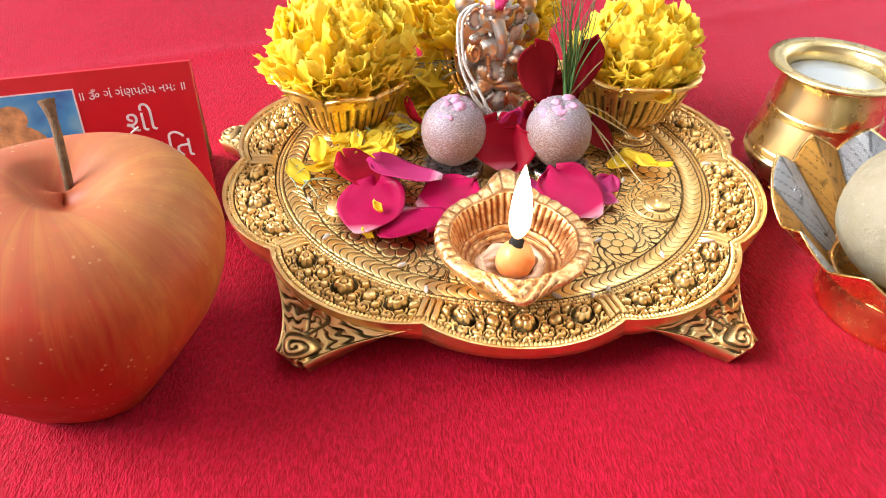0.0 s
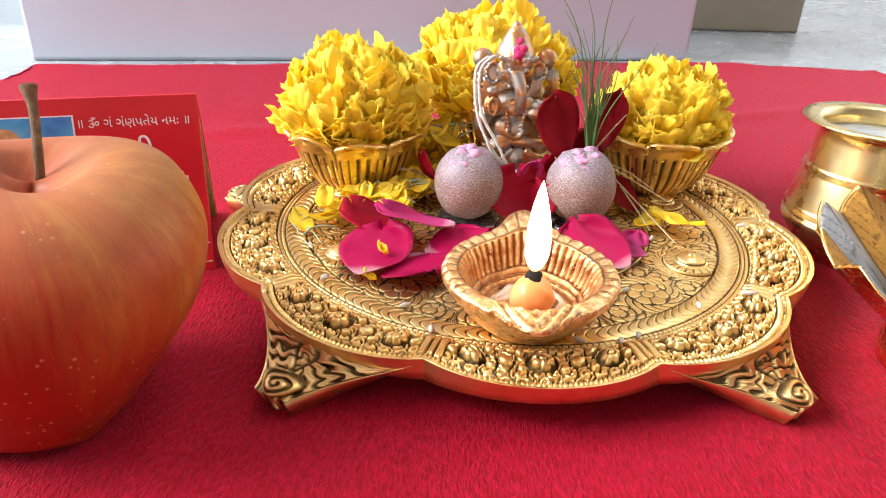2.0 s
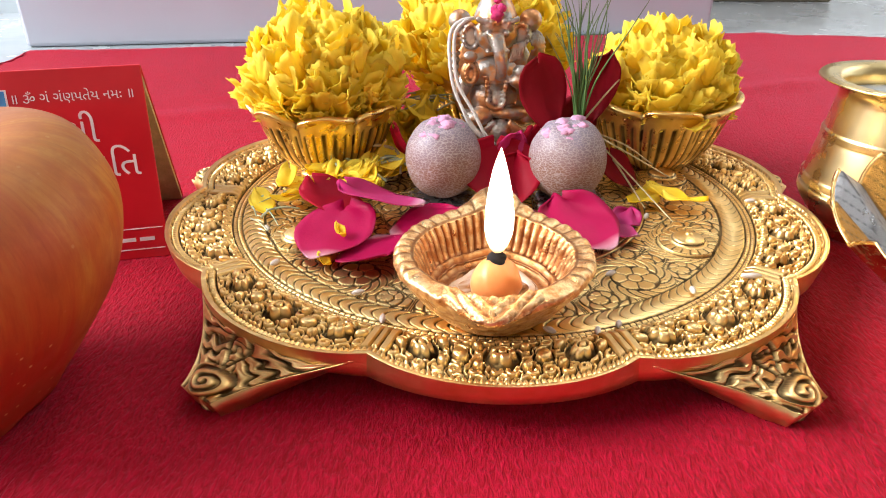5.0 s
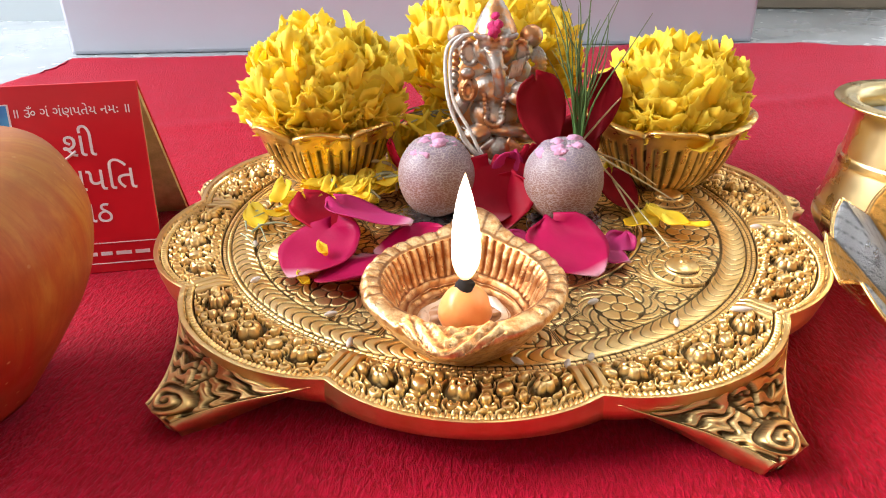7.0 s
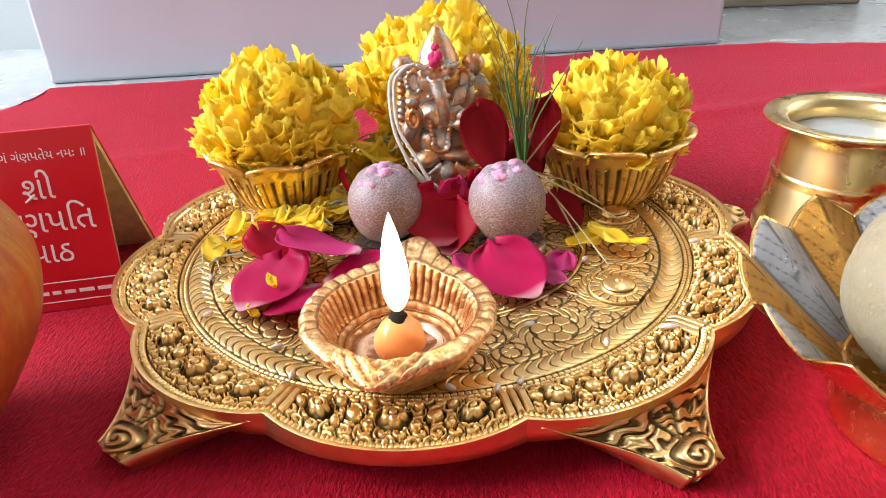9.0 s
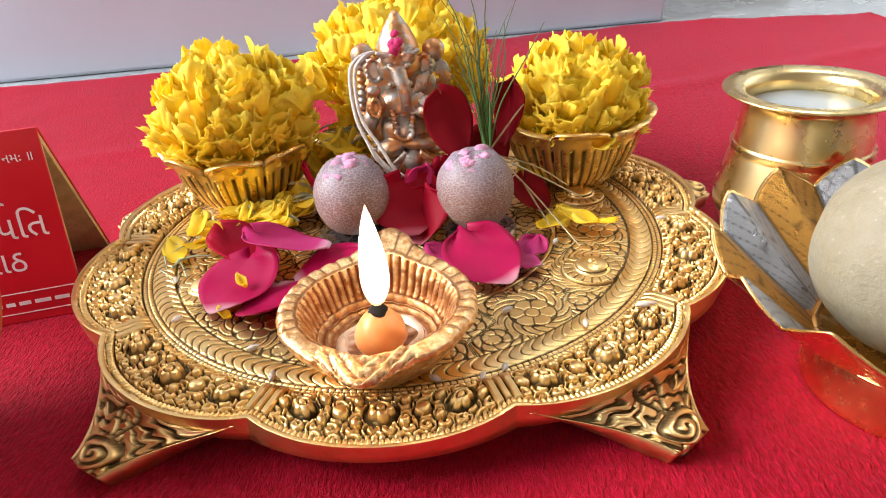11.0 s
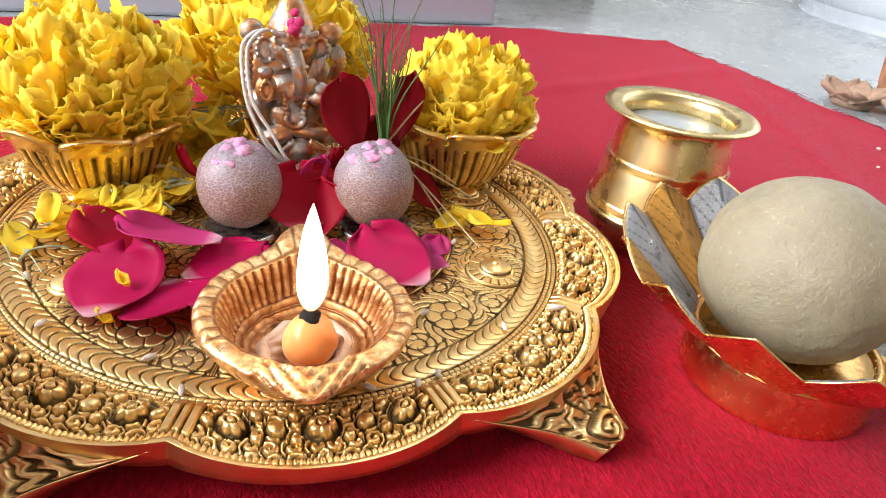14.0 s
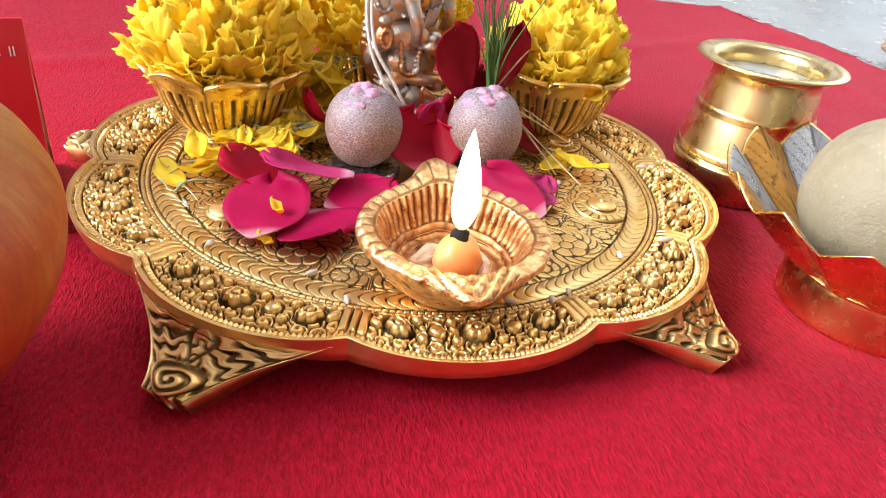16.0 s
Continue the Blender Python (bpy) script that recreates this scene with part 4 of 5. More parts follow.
# ---- apple ----
def apple_material():
    m = Nodes("apple_skin")
    xyz = m.node("ShaderNodeSeparateXYZ")
    m.link(m.coord, xyz.inputs[0])
    ang = m.node("ShaderNodeMath", operation="ARCTAN2")
    m.link(xyz.outputs["Y"], ang.inputs[0])
    m.link(xyz.outputs["X"], ang.inputs[1])
    polar = m.node("ShaderNodeCombineXYZ")
    m.link(ang.outputs[0], polar.inputs[0])
    m.link(xyz.outputs["Z"], polar.inputs[1])
    streak = m.noise(1.0, 5, 0.62, (4.5, 16, 1), 0.5, polar.outputs[0])
    fine = m.noise(1.0, 4, 0.6, (30, 120, 1), 0.4, polar.outputs[0])
    cloud = m.noise(30, 4)
    blush = m.node("ShaderNodeMath", operation="ADD")
    side = m.node("ShaderNodeMath", operation="MULTIPLY_ADD")
    m.link(xyz.outputs["X"], side.inputs[0])
    side.inputs[1].default_value, side.inputs[2].default_value = -9.0, 0.78
    m.link(streak, blush.inputs[0])
    m.link(side.outputs[0], blush.inputs[1])
    low = m.node("ShaderNodeMath", operation="MULTIPLY_ADD")
    m.link(xyz.outputs["Z"], low.inputs[0])
    low.inputs[1].default_value = -7.0
    m.link(blush.outputs[0], low.inputs[2])
    col = m.ramp(low.outputs[0], (0.34, (0.52, 0.24, 0.050)), (0.60, (0.44, 0.115, 0.022)), (0.90, (0.38, 0.026, 0.012)))
    col = m.mix(m.grey(fine, 0, 0.35, 0.50, 0.72), col, (0.26, 0.022, 0.012))
    col = m.mix(m.grey(m.noise(55, 5, 0.65, (1.6, 1.6, 0.7)), 0, 0.65, 0.46, 0.64), col, (0.30, 0.045, 0.016))
    spots = m.ramp(m.cells(330), (0.10, (1,) * 3), (0.16, (0,) * 3))
    col = m.mix(m.mix(m.grey(cloud, 0, 1, 0.45, 0.6), (0,) * 3, spots), col, (0.60, 0.36, 0.16))
    crown = m.ramp(xyz.outputs["Z"], (0.051, (0,) * 3), (0.063, (0.28,) * 3))
    col = m.mix(crown, col, (0.46, 0.33, 0.15))
    m.set(base_color=col, roughness=m.grey(m.noise(80, 3), 0.40, 0.55), subsurface_weight=0.08, subsurface_radius=(0.004, 0.002, 0.001), specular_ior_level=0.18)
    return m.bump(m.noise(260, 3), 0.12, 0.0004).mat


BARK = plain("apple_stem_bark", (0.16, 0.085, 0.035), 0.8, 0, 0.45, 400, 0.8, 0.0006)


def apple():
    ob = thing("apple", -0.1280, -0.0930, 0.0, "red and yellow streaked apple with a short brown stem", "apple")
    ob.matrix_world = pose(-0.1287, -0.0958, 0.0005, 0, 4, 0)
    prof = smooth_profile([(0.0, 0.006), (0.006, 0.0045), (0.014, 0.0010), (0.0205, 0.0006), (0.0250, 0.0075), (0.0320, 0.0190), (0.0384, 0.0320), (0.0404, 0.0435), (0.0386, 0.0545), (0.0312, 0.0648), (0.0232, 0.0697), (0.0150, 0.0702), (0.0098, 0.0675), (0.0050, 0.0645), (0.0, 0.0630)], 6)

    prof = [(r, h * (1 - 0.09 * h / 0.07)) for r, h in prof]

    def wave(i, a, r, h):
        k = 1 + 0.018 * math.sin(5 * a) * (1.3 - h / 0.075) + 0.025 * noise.noise((math.cos(a), math.sin(a), h * 20))
        return r * k, h + 0.0016 * math.sin(2 * a + 0.6) * min(1.0, max(0.0, (h - 0.03) / 0.03)) ** 2 + 0.0012 * math.cos(5 * a) * (h < 0.004) + 0.0012 * (h < 0.004)
    fruit = lathe("fruit", prof, apple_material(), ob, n=96, wave=wave)
    # the crown leans off the middle
    for v in fruit.data.vertices:
        k = max(0.0, v.co.z / 0.064) ** 3
        v.co.x += 0.0035 * k
        v.co.y += 0.0085 * k
    tube("stem", bent([(0.0030, 0.0095, 0.0540), (0.0022, 0.0125, 0.0640), (0.0000, 0.0175, 0.0720), (-0.0022, 0.0210, 0.0775)], 6), 0.0013, BARK, ob, "brown woody stem", 10, lambda t: 0.9 + 0.75 * max(0, t - 0.75) / 0.25)
    return ob


apple()

# ---- folded prayer booklet ----
COVER = Nodes("red_printed_card")
COVER.set(base_color=COVER.ramp(COVER.noise(40, 4), (0.3, (0.56, 0.010, 0.020)), (0.7, (0.66, 0.016, 0.030))), roughness=0.28, coat_weight=0.3, coat_roughness=0.15)
COVER = COVER.bump(COVER.noise(30, 3), 0.1, 0.001).mat
PAPER = plain("aged_paper", (0.55, 0.42, 0.22), 0.85, 0, 0.2, 200, 0.5)
WHITE_INK = plain("white_ink", (0.82, 0.80, 0.80), 0.4, 0, 0.05, 100, 0.05)
PICTURE = Nodes("printed_blue_picture")
PICTURE.set(base_color=PICTURE.ramp(PICTURE.noise(55, 3), (0.35, (0.02, 0.13, 0.46)), (0.5, (0.06, 0.34, 0.66)), (0.68, (0.25, 0.58, 0.66))), roughness=0.3)
PICTURE = PICTURE.mat
OCHRE = plain("printed_ochre", (0.60, 0.34, 0.14), 0.35, 0, 0.4, 260, 0.05)


def text_on(parent, body, x, z, size, material, align="CENTER", stretch=1.0):
    cu = bpy.data.curves.new("lettering", "FONT")
    cu.body, cu.size, cu.align_x, cu.extrude = body, size, align, 0.00004
    cu.materials.append(material)
    ob = new("lettering", cu)
    ob.parent = parent
    ob.matrix_local = pose(x, -0.00078, z, 90, 0, 0) @ Matrix.Diagonal((stretch, 1, 1, 1))
    return ob


def booklet():
    W, Hh, LEAN, SPLAY = 0.0800, 0.0608, 12.4, 0.0500
    ob = thing("prayer_booklet", -0.1050, -0.0206, 0.0, "red folded prayer booklet with white lettering, standing like a tent", "booklet", turn=15.0)
    front = block("front_cover", -W, 0, -0.0007, 0.0002, 0, Hh, COVER, ob, "glossy red front cover", 0.0003)
    front.matrix_local = pose(0, 0, 0, -LEAN, 0, 0)
    pages = block("page_block", -W + 0.001, -0.0004, 0.0002, 0.0020, 0.0004, Hh - 0.0012, PAPER, ob, "yellowed paper pages")
    pages.matrix_local = pose(0, 0, 0, -LEAN, 0, 0)
    top_y, top_z = Hh * math.sin(radians(LEAN)), Hh * math.cos(radians(LEAN))
    back_tilt = math.degrees(math.atan2(SPLAY - top_y, top_z))
    length = math.hypot(SPLAY - top_y, top_z)
    back = block("back_cover", -W, 0, -0.0002, 0.0007, 0, length - 0.0004, COVER, ob, "red back cover", 0.0003)
    back.matrix_local = pose(0, SPLAY, 0, back_tilt, 0, 0)
    inner = block("page_block", -W + 0.001, -0.0004, -0.0022, -0.0002, 0.0006, length - 0.004, PAPER, ob, "yellowed paper pages")
    inner.matrix_local = pose(0, SPLAY, 0, back_tilt, 0, 0)
    picture = block("picture", -W + 0.003, -0.0388, -0.00095, -0.0007, 0.0185, 0.0550, PICTURE, front, "small blue printed picture")
    block("picture_border", -0.0388, -0.0383, -0.00096, -0.0007, 0.0185, 0.0554, WHITE_INK, front, "thin white border")
    block("picture_border", -W + 0.003, -0.0388, -0.00096, -0.0007, 0.0550, 0.0554, WHITE_INK, front, "thin white border")
    # plain rounded forms in the picture
    for cx, cz, a, c in ((-0.0590, 0.033, 0.0110, 0.0125), (-0.0590, 0.0475, 0.0048, 0.0045), (-0.0475, 0.030, 0.0045, 0.0080), (-0.0705, 0.030, 0.0045, 0.0080)):
        bm = bmesh.new()
        bmesh.ops.create_circle(bm, cap_ends=True, segments=28, radius=1, matrix=Matrix.Translation((cx, -0.00100 - 0.00003 * (c > 0.01), cz)) @ Matrix.Rotation(radians(90), 4, "X") @ Matrix.Diagonal((a, c, 1, 1)))
        part("printed_form", bm, OCHRE, front, "plain ochre printed form", False)
    text_on(front, "॥ ૐ ગં ગંણપતેય નમઃ ॥", -0.0203, 0.0512, 0.0040, WHITE_INK)
    text_on(front, "શી", -0.0200, 0.0384, 0.0108, WHITE_INK)
    tube("lettering", [(-0.0244, -0.00080, 0.0378), (-0.0212, -0.00080, 0.0401)], 0.0004, WHITE_INK, front, sides=6)
    text_on(front, "ગણપિત", -0.0200, 0.0274, 0.0108, WHITE_INK)
    text_on(front, "પાઠ", -0.0200, 0.0170, 0.0100, WHITE_INK)
    for z in (0.0098, 0.0030):
        block("printed_line", -W + 0.002, -0.0010, -0.00085, -0.0007, z, z + 0.0003, WHITE_INK, front, "thin white line")
    x = -0.040
    rnd = random.Random(4)
    while x < -0.004:
        ln = rnd.uniform(0.0025, 0.0050)
        block("printed_bar", x, min(x + ln, -0.002), -0.00085, -0.0007, 0.0058, 0.0070, WHITE_INK, front, "small line of white print")
        x += ln + 0.0012
    return ob


booklet()

# ---- brass water pot ----
BRASS = Nodes("polished_brass")
turning = BRASS.noise(1.0, 3, 0.5, (3, 3, 900))
BRASS.set(base_color=BRASS.ramp(BRASS.noise(45, 4), (0.3, (0.74, 0.56, 0.25)), (0.7, (0.86, 0.70, 0.38))), metallic=1.0, roughness=BRASS.grey(BRASS.noise(90, 4), 0.22, 0.35))
BRASS.bump(turning, 0.03, 0.0002)
BRASS = BRASS.mat
WATER = Nodes("milky_water").set(base_color=(0.40, 0.44, 0.45, 1), roughness=0.30, specular_ior_level=0.2).mat


def water_pot():
    pot = thing("water_pot", 0.1318, 0.0030, 0.0, "small polished brass water pot with a flared rim, on the cloth", "pot", turn=15)
    prof = [(0.0, 0.0004), (0.0150, 0.0002), (0.0165, 0.0012), (0.0170, 0.0035), (0.0205, 0.0075), (0.0238, 0.0122), (0.0250, 0.0148), (0.0250, 0.0162), (0.0246, 0.0180), (0.02455, 0.0178), (0.0244, 0.0184), (0.0249, 0.0189), (0.0242, 0.0195), (0.0248, 0.0201), (0.0240, 0.0207), (0.02388, 0.0213), (0.0226, 0.0285), (0.02158, 0.0335), (0.0214, 0.0341), (0.0219, 0.0346), (0.0212, 0.0352), (0.0218, 0.0358), (0.0210, 0.0364), (0.02092, 0.0370), (0.0202, 0.0420), (0.0196, 0.0465), (0.0194, 0.0490), (0.0200, 0.0508), (0.0222, 0.0521), (0.0256, 0.0528), (0.0265, 0.0532), (0.0262, 0.0538), (0.0230, 0.0538), (0.0206, 0.0534), (0.0192, 0.0524), (0.0186, 0.0500), (0.0187, 0.0450), (0.0200, 0.0370), (0.0215, 0.0300), (0.0, 0.0280)]
    lathe("pot_body", prof, BRASS, pot, n=128, wave=lambda i, a, r, h: (r * (1 + 0.004 * math.sin(2 * a) + 0.003 * noise.noise((math.cos(a) * 2, math.sin(a) * 2, h * 60))), h))
    lathe("water", [(0.0, 0.0472), (0.0100, 0.0472), (0.0184, 0.0473), (0.0185, 0.0456), (0.0, 0.0445)], WATER, pot, "cloudy water", n=64)
    return pot


water_pot()


# ---- lotus bowl with a round sweet ----
def sparkle_metal(name, colour, rough, glitter):
    m = Nodes(name)
    grain = m.noise(1100, 3, 0.75)
    groove = m.attr("engraving")
    col = m.ramp(m.noise(70, 4), (0.3, tuple(c * 0.75 for c in colour)), (0.7, colour))
    m.set(base_color=m.mix(groove, col, tuple(c * 0.12 for c in colour)), metallic=1.0, roughness=m.grey(m.noise(200, 3), rough - 0.06, rough + 0.12))
    return m.bump(grain, glitter, 0.0011).mat


SILVER_LEAF = sparkle_metal("silver_glitter_leaf", (0.52, 0.54, 0.57), 0.32, 1.0)
GOLD_LEAF = sparkle_metal("gold_glitter_leaf", (0.70, 0.36, 0.08), 0.32, 1.0)
BOWL_OUT = gold_material("bowl_polished_gold", (0.92, 0.62, 0.26), (0.82, 0.50, 0.18), (0.10, 0.04, 0.01), 0.22, 0.5)
SWEET = Nodes("pale_sugar_sweet")
SWEET.set(base_color=SWEET.mix(SWEET.ramp(SWEET.cells(420), (0.08, (0.22,) * 3), (0.2, (0,) * 3)), SWEET.ramp(SWEET.noise(60, 5, 0.65), (0.3, (0.28, 0.24, 0.155)), (0.7, (0.37, 0.32, 0.22))), (0.66, 0.60, 0.46)), roughness=SWEET.grey(SWEET.noise(300, 3), 0.35, 0.65), subsurface_weight=0.35, subsurface_radius=(0.006, 0.004, 0.002), subsurface_scale=0.5)
SWEET.bump(SWEET.noise(700, 4, 0.7), 0.7, 0.0008)
SWEET = SWEET.bump(SWEET.noise(120, 3), 0.4, 0.0012).mat


def lotus_bowl():
    bowl = thing("lotus_bowl", 0.1325, -0.0740, 0.0, "gold lotus bowl with glittering silver and gold petals inside", "bowl", turn=10)
    petals = 14
    lathe("foot_ring", smooth_profile([(0.0258, 0.0), (0.0264, 0.0006), (0.0262, 0.0070), (0.0258, 0.0138), (0.0230, 0.0136), (0.0240, 0.0060), (0.0248, 0.0)], 4), BOWL_OUT, bowl, n=96, attrs={"engraving": [0.0] * 96 * 25})
    lathe("bowl_base", smooth_profile([(0.0, 0.0095), (0.0200, 0.0100), (0.0262, 0.0130), (0.0268, 0.0145), (0.0200, 0.0120), (0.0, 0.0112)], 4), BOWL_OUT, bowl, n=96, attrs={"engraving": [0.0] * 96 * 21})
    step = 2 * math.pi / petals

    for k in range(petals):
        a0 = k * step
        for side in (0, 1):
            n, m = 44, 36
            verts, eng = [], []
            for i in range(n):
                u = i / (n - 1)
                for j in range(m):
                    v = 2 * j / (m - 1) - 1
                    tip = 0.0068 * (1 - abs(v) ** 1.15)
                    reach = 0.0175 + (0.0210 + tip) * u
                    rr = 0.0240 + 0.0262 * u ** 1.05 + 0.0030 * u * (1 - v * v) * (0.3 + u)
                    zz = 0.0118 + (0.0212 + tip) * u ** 1.15
                    a = a0 + v * step * 0.502
                    rr *= 1 / math.cos(v * step * 0.5) * math.cos(step * 0.5)
                    fl = math.hypot(v * 0.9, (u - 0.62) * 2.2)
                    ph = math.atan2(v, u - 0.62)
                    g = 0.0
                    if side:
                        rr -= 0.0007
                        zz += 0.0003 - 0.0008 * (u > 0.99)
                        vein = abs(math.sin((u * 1.6 - abs(v)) * 11))
                        if fl < 0.40:
                            g = 0.8 * max(0.0, 1 - abs(math.cos(3 * ph)) / 0.35) if fl > 0.08 else 0.0
                        elif vein < 0.30 or abs(v) < 0.06:
                            g = 0.75 * (1 - vein / 0.30) if abs(v) >= 0.06 else 0.7
                        if abs(v) > 0.9:
                            g = 0.6
                    verts.append((rr * math.cos(a), rr * math.sin(a), zz))
                    eng.append(g)
            name, mat = ("petal_lining", SILVER_LEAF if k % 2 else GOLD_LEAF) if side else ("petal", BOWL_OUT)
            if side:
                link_mesh(name, verts, grid_faces(n, m), mat, shell, "glittering silver lining" if k % 2 else "glittering gold lining", attrs={"engraving": eng})
            else:
                shell = link_mesh(name, verts, grid_faces(n, m), mat, bowl, attrs={"engraving": eng})
                th = shell.modifiers.new("thickness", "SOLIDIFY")
                th.thickness, th.offset = 0.0006, 0
    return bowl


lotus_bowl()


def sweet():
    bm = bmesh.new()
    bmesh.ops.create_icosphere(bm, subdivisions=6, radius=0.0266)
    for v in bm.verts:
        d = v.co.normalized()
        v.co *= 1 + 0.018 * noise.noise(d * 2.0) + 0.008 * noise.noise(d * 7) + 0.0035 * noise.noise(d * 26)
        v.co.z *= 0.98 if v.co.z > 0 else 0.90
    ob = part("round_sweet", bm, SWEET)
    ob.matrix_world = pose(0.1317, -0.0702, 0.0334)
    return tagged(ob, "large pale beige grainy sugar ball resting in the bowl", "sweet")


sweet()


# ---- loose petals, stalks and rice on the plate ----
def petal_mesh(name, ln, wid, cup, curl, ph, material, thick=0.0003):
    def fn(u, v):
        c = 2 * v - 1
        w = wid / 2 * (0.20 + 0.80 * math.sin(math.pi / 2 * min(1.0, u * 1.7))) * (1 - 0.985 * u ** 7) ** 0.5
        z = cup * c * c * (0.25 + 0.9 * u * u) * 0.6 + curl * (u - 0.35) ** 2 * 3 + 0.0008 * math.sin(4 * c + ph + 4 * u) * u + 0.0005 * math.sin(8 * u + ph + 2 * c) + 0.0006 * math.sin(7 * c * u + 2 * ph) * u
        return (c * w, (u - 0.5) * ln - 0.05 * ln * math.cos(3 * c + ph) * u ** 4 - 0.05 * ln * math.exp(-(c / 0.22) ** 2) * u ** 8, z)
    return sheet_mesh(name, fn, 14, 13, thick, material)


def loose_petal(name, label, category, group, material, x, y, z, ln, wid, rx, ry, rz, cup=0.0020, curl=0.0015, ph=0.0):
    ob = new(name, petal_mesh(name, ln, wid, cup, curl, ph, material))
    ob.matrix_world = pose(x, y, z, rx, ry, rz)
    return tagged(ob, label, category, group)


for mat, x, y, z, ln, wid, rx, ry, rz, cup, curl, what in (
        (PINK, -0.0475, -0.0370, 0.0165, 0.0270, 0.0250, 6, -5, -12, 0.0022, 0.0016, "magenta rose petal with a pale tip lying on the plate"),
        (PINK, -0.0330, -0.0440, 0.0155, 0.0200, 0.0270, 5, 4, 205, 0.0016, 0.0012, "magenta rose petal lying beside the oil lamp"),
        (PALEPINK, -0.0345, -0.0205, 0.0210, 0.0270, 0.0250, 6, 16, 80, 0.0030, 0.0016, "pale pink rose petal lying over others"),
        (ROSE, -0.0490, -0.0175, 0.0175, 0.0250, 0.0200, 12, 6, 60, 0.0030, 0.0022, "deep crimson rose petal under the pink one"),
        (PINK, -0.0195, -0.0285, 0.0158, 0.0250, 0.0220, 4, 4, -60, 0.0016, 0.0010, "crimson rose petal half under the oil lamp"),
        (PINK, 0.0270, -0.0302, 0.0172, 0.0280, 0.0240, 8, -8, 27, 0.0022, 0.0020, "crimson rose petal with a pink end"),
        (PALEPINK, 0.0390, -0.0300, 0.0150, 0.0110, 0.0090, 2, 6, 60, 0.0010, 0.0010, "pale pink petal end on the plate"),
        (ROSE, 0.0020, -0.0030, 0.0225, 0.0210, 0.0280, 42, 4, 12, 0.0036, 0.0026, "crimson rose petal standing before the statue"),
        (ROSE, 0.0085, -0.0040, 0.0195, 0.0200, 0.0190, 50, -10, -35, 0.0026, 0.0030, "crimson rose petal between the betel nuts"),
        (PALEPINK, 0.0062, 0.0030, 0.0280, 0.0150, 0.0100, 72, 20, 10, 0.0034, 0.0030, "curled pink rose petal before the statue"),
        (ROSE, 0.0135, 0.0080, 0.0265, 0.0150, 0.0140, 60, 0, 60, 0.0030, 0.0030, "small crimson rose petal behind the nuts"),
        (DARKROSE, 0.0180, 0.0160, 0.0440, 0.0270, 0.0165, 80, -14, 12, 0.0030, 0.0025, "dark red rose petal standing upright beside the statue"),
        (DARKROSE, 0.0385, 0.0195, 0.0465, 0.0250, 0.0115, 84, 10, -30, 0.0034, 0.0025, "dark red rose petal standing behind the grass"),
        (DARKROSE, 0.0300, 0.0240, 0.0300, 0.0200, 0.0180, 70, 0, 10, 0.0030, 0.0025, "dark red rose petal low behind a nut"),
        (DARKROSE, 0.0450, 0.0110, 0.0180, 0.0170, 0.0160, 20, 8, 30, 0.0024, 0.0020, "dark red rose petal behind a betel nut"),
        (ROSE, -0.0310, 0.0120, 0.0260, 0.0150, 0.0110, 50, 10, 120, 0.0024, 0.0020, "small crimson petal behind a betel nut"),
        (PALEPINK, 0.0415, -0.0215, 0.0150, 0.0120, 0.0100, 4, 4, -30, 0.0010, 0.0010, "tiny pale pink petal on the plate"),
        (PALEPINK, 0.0150, -0.0230, 0.0150, 0.0130, 0.0100, 4, 4, 70, 0.0010, 0.0010, "tiny pale pink petal on the plate")):
    loose_petal("rose_petal", what, "petal", "loose rose petals", mat, x, y, z, ln, wid, rx, ry, rz, cup, curl, x * 400)

rnd = random.Random(12)
YELLOW = [(-0.0752, -0.0105, 0.0140, 30), (-0.0637, 0.0024, 0.0148, 70), (-0.0480, -0.0495, 0.0142, 60), (-0.0445, -0.0400, 0.0185, 40), (0.0640, -0.0085, 0.0165, 75), (0.0500, -0.0070, 0.0158, -60), (0.0585, -0.0055, 0.0172, 60), (0.0468, 0.0270, 0.0180, 20)]
for x, y, z, rz in YELLOW:
    small = y < -0.03
    loose_petal("marigold_petal", "loose yellow marigold petal lying on the plate", "petal", "loose marigold petals", MARIGOLD, x, y, z, 0.005 if small else rnd.uniform(0.013, 0.019), 0.003 if small else rnd.uniform(0.0065, 0.009), rnd.uniform(-8, 8), rnd.uniform(-10, 10), rz, 0.0016, 0.0012, rz)
for k in range(85):
    f = rnd.random()
    x, y = -0.063 + 0.034 * f + rnd.gauss(0, 0.004), 0.000 + 0.020 * f + rnd.gauss(0, 0.005)
    loose_petal("marigold_petal", "loose yellow marigold petal in a small heap", "petal", "loose marigold petals", MARIGOLD, x, y, 0.0150 + 0.006 * rnd.random(), rnd.uniform(0.010, 0.017), rnd.uniform(0.0045, 0.0075), rnd.uniform(-12, 18), rnd.uniform(-14, 14), rnd.uniform(-100, 10), 0.0016, 0.0012, k)
for k in range(36):
    x, y = rnd.uniform(-0.036, -0.016), rnd.uniform(0.028, 0.056)
    z = 0.0150 + 0.020 * rnd.random() * max(0.2, 1 - abs(x + 0.026) / 0.02)
    loose_petal("marigold_petal", "loose yellow marigold petal heaped between cup and statue", "petal", "loose marigold petals", MARIGOLD, x, y, z, rnd.uniform(0.012, 0.019), rnd.uniform(0.006, 0.010), rnd.uniform(0, 50), rnd.uniform(-30, 30), rnd.uniform(0, 360), 0.0022, 0.0018, k)


def stalk(points, radius, label, material=STRAW):
    ob = tube("dry_stalk", bent(points, 6), radius, material, None, label, 6, lambda t: 1 - 0.45 * t)
    return tagged(ob, "", "stalk", "loose stalks")


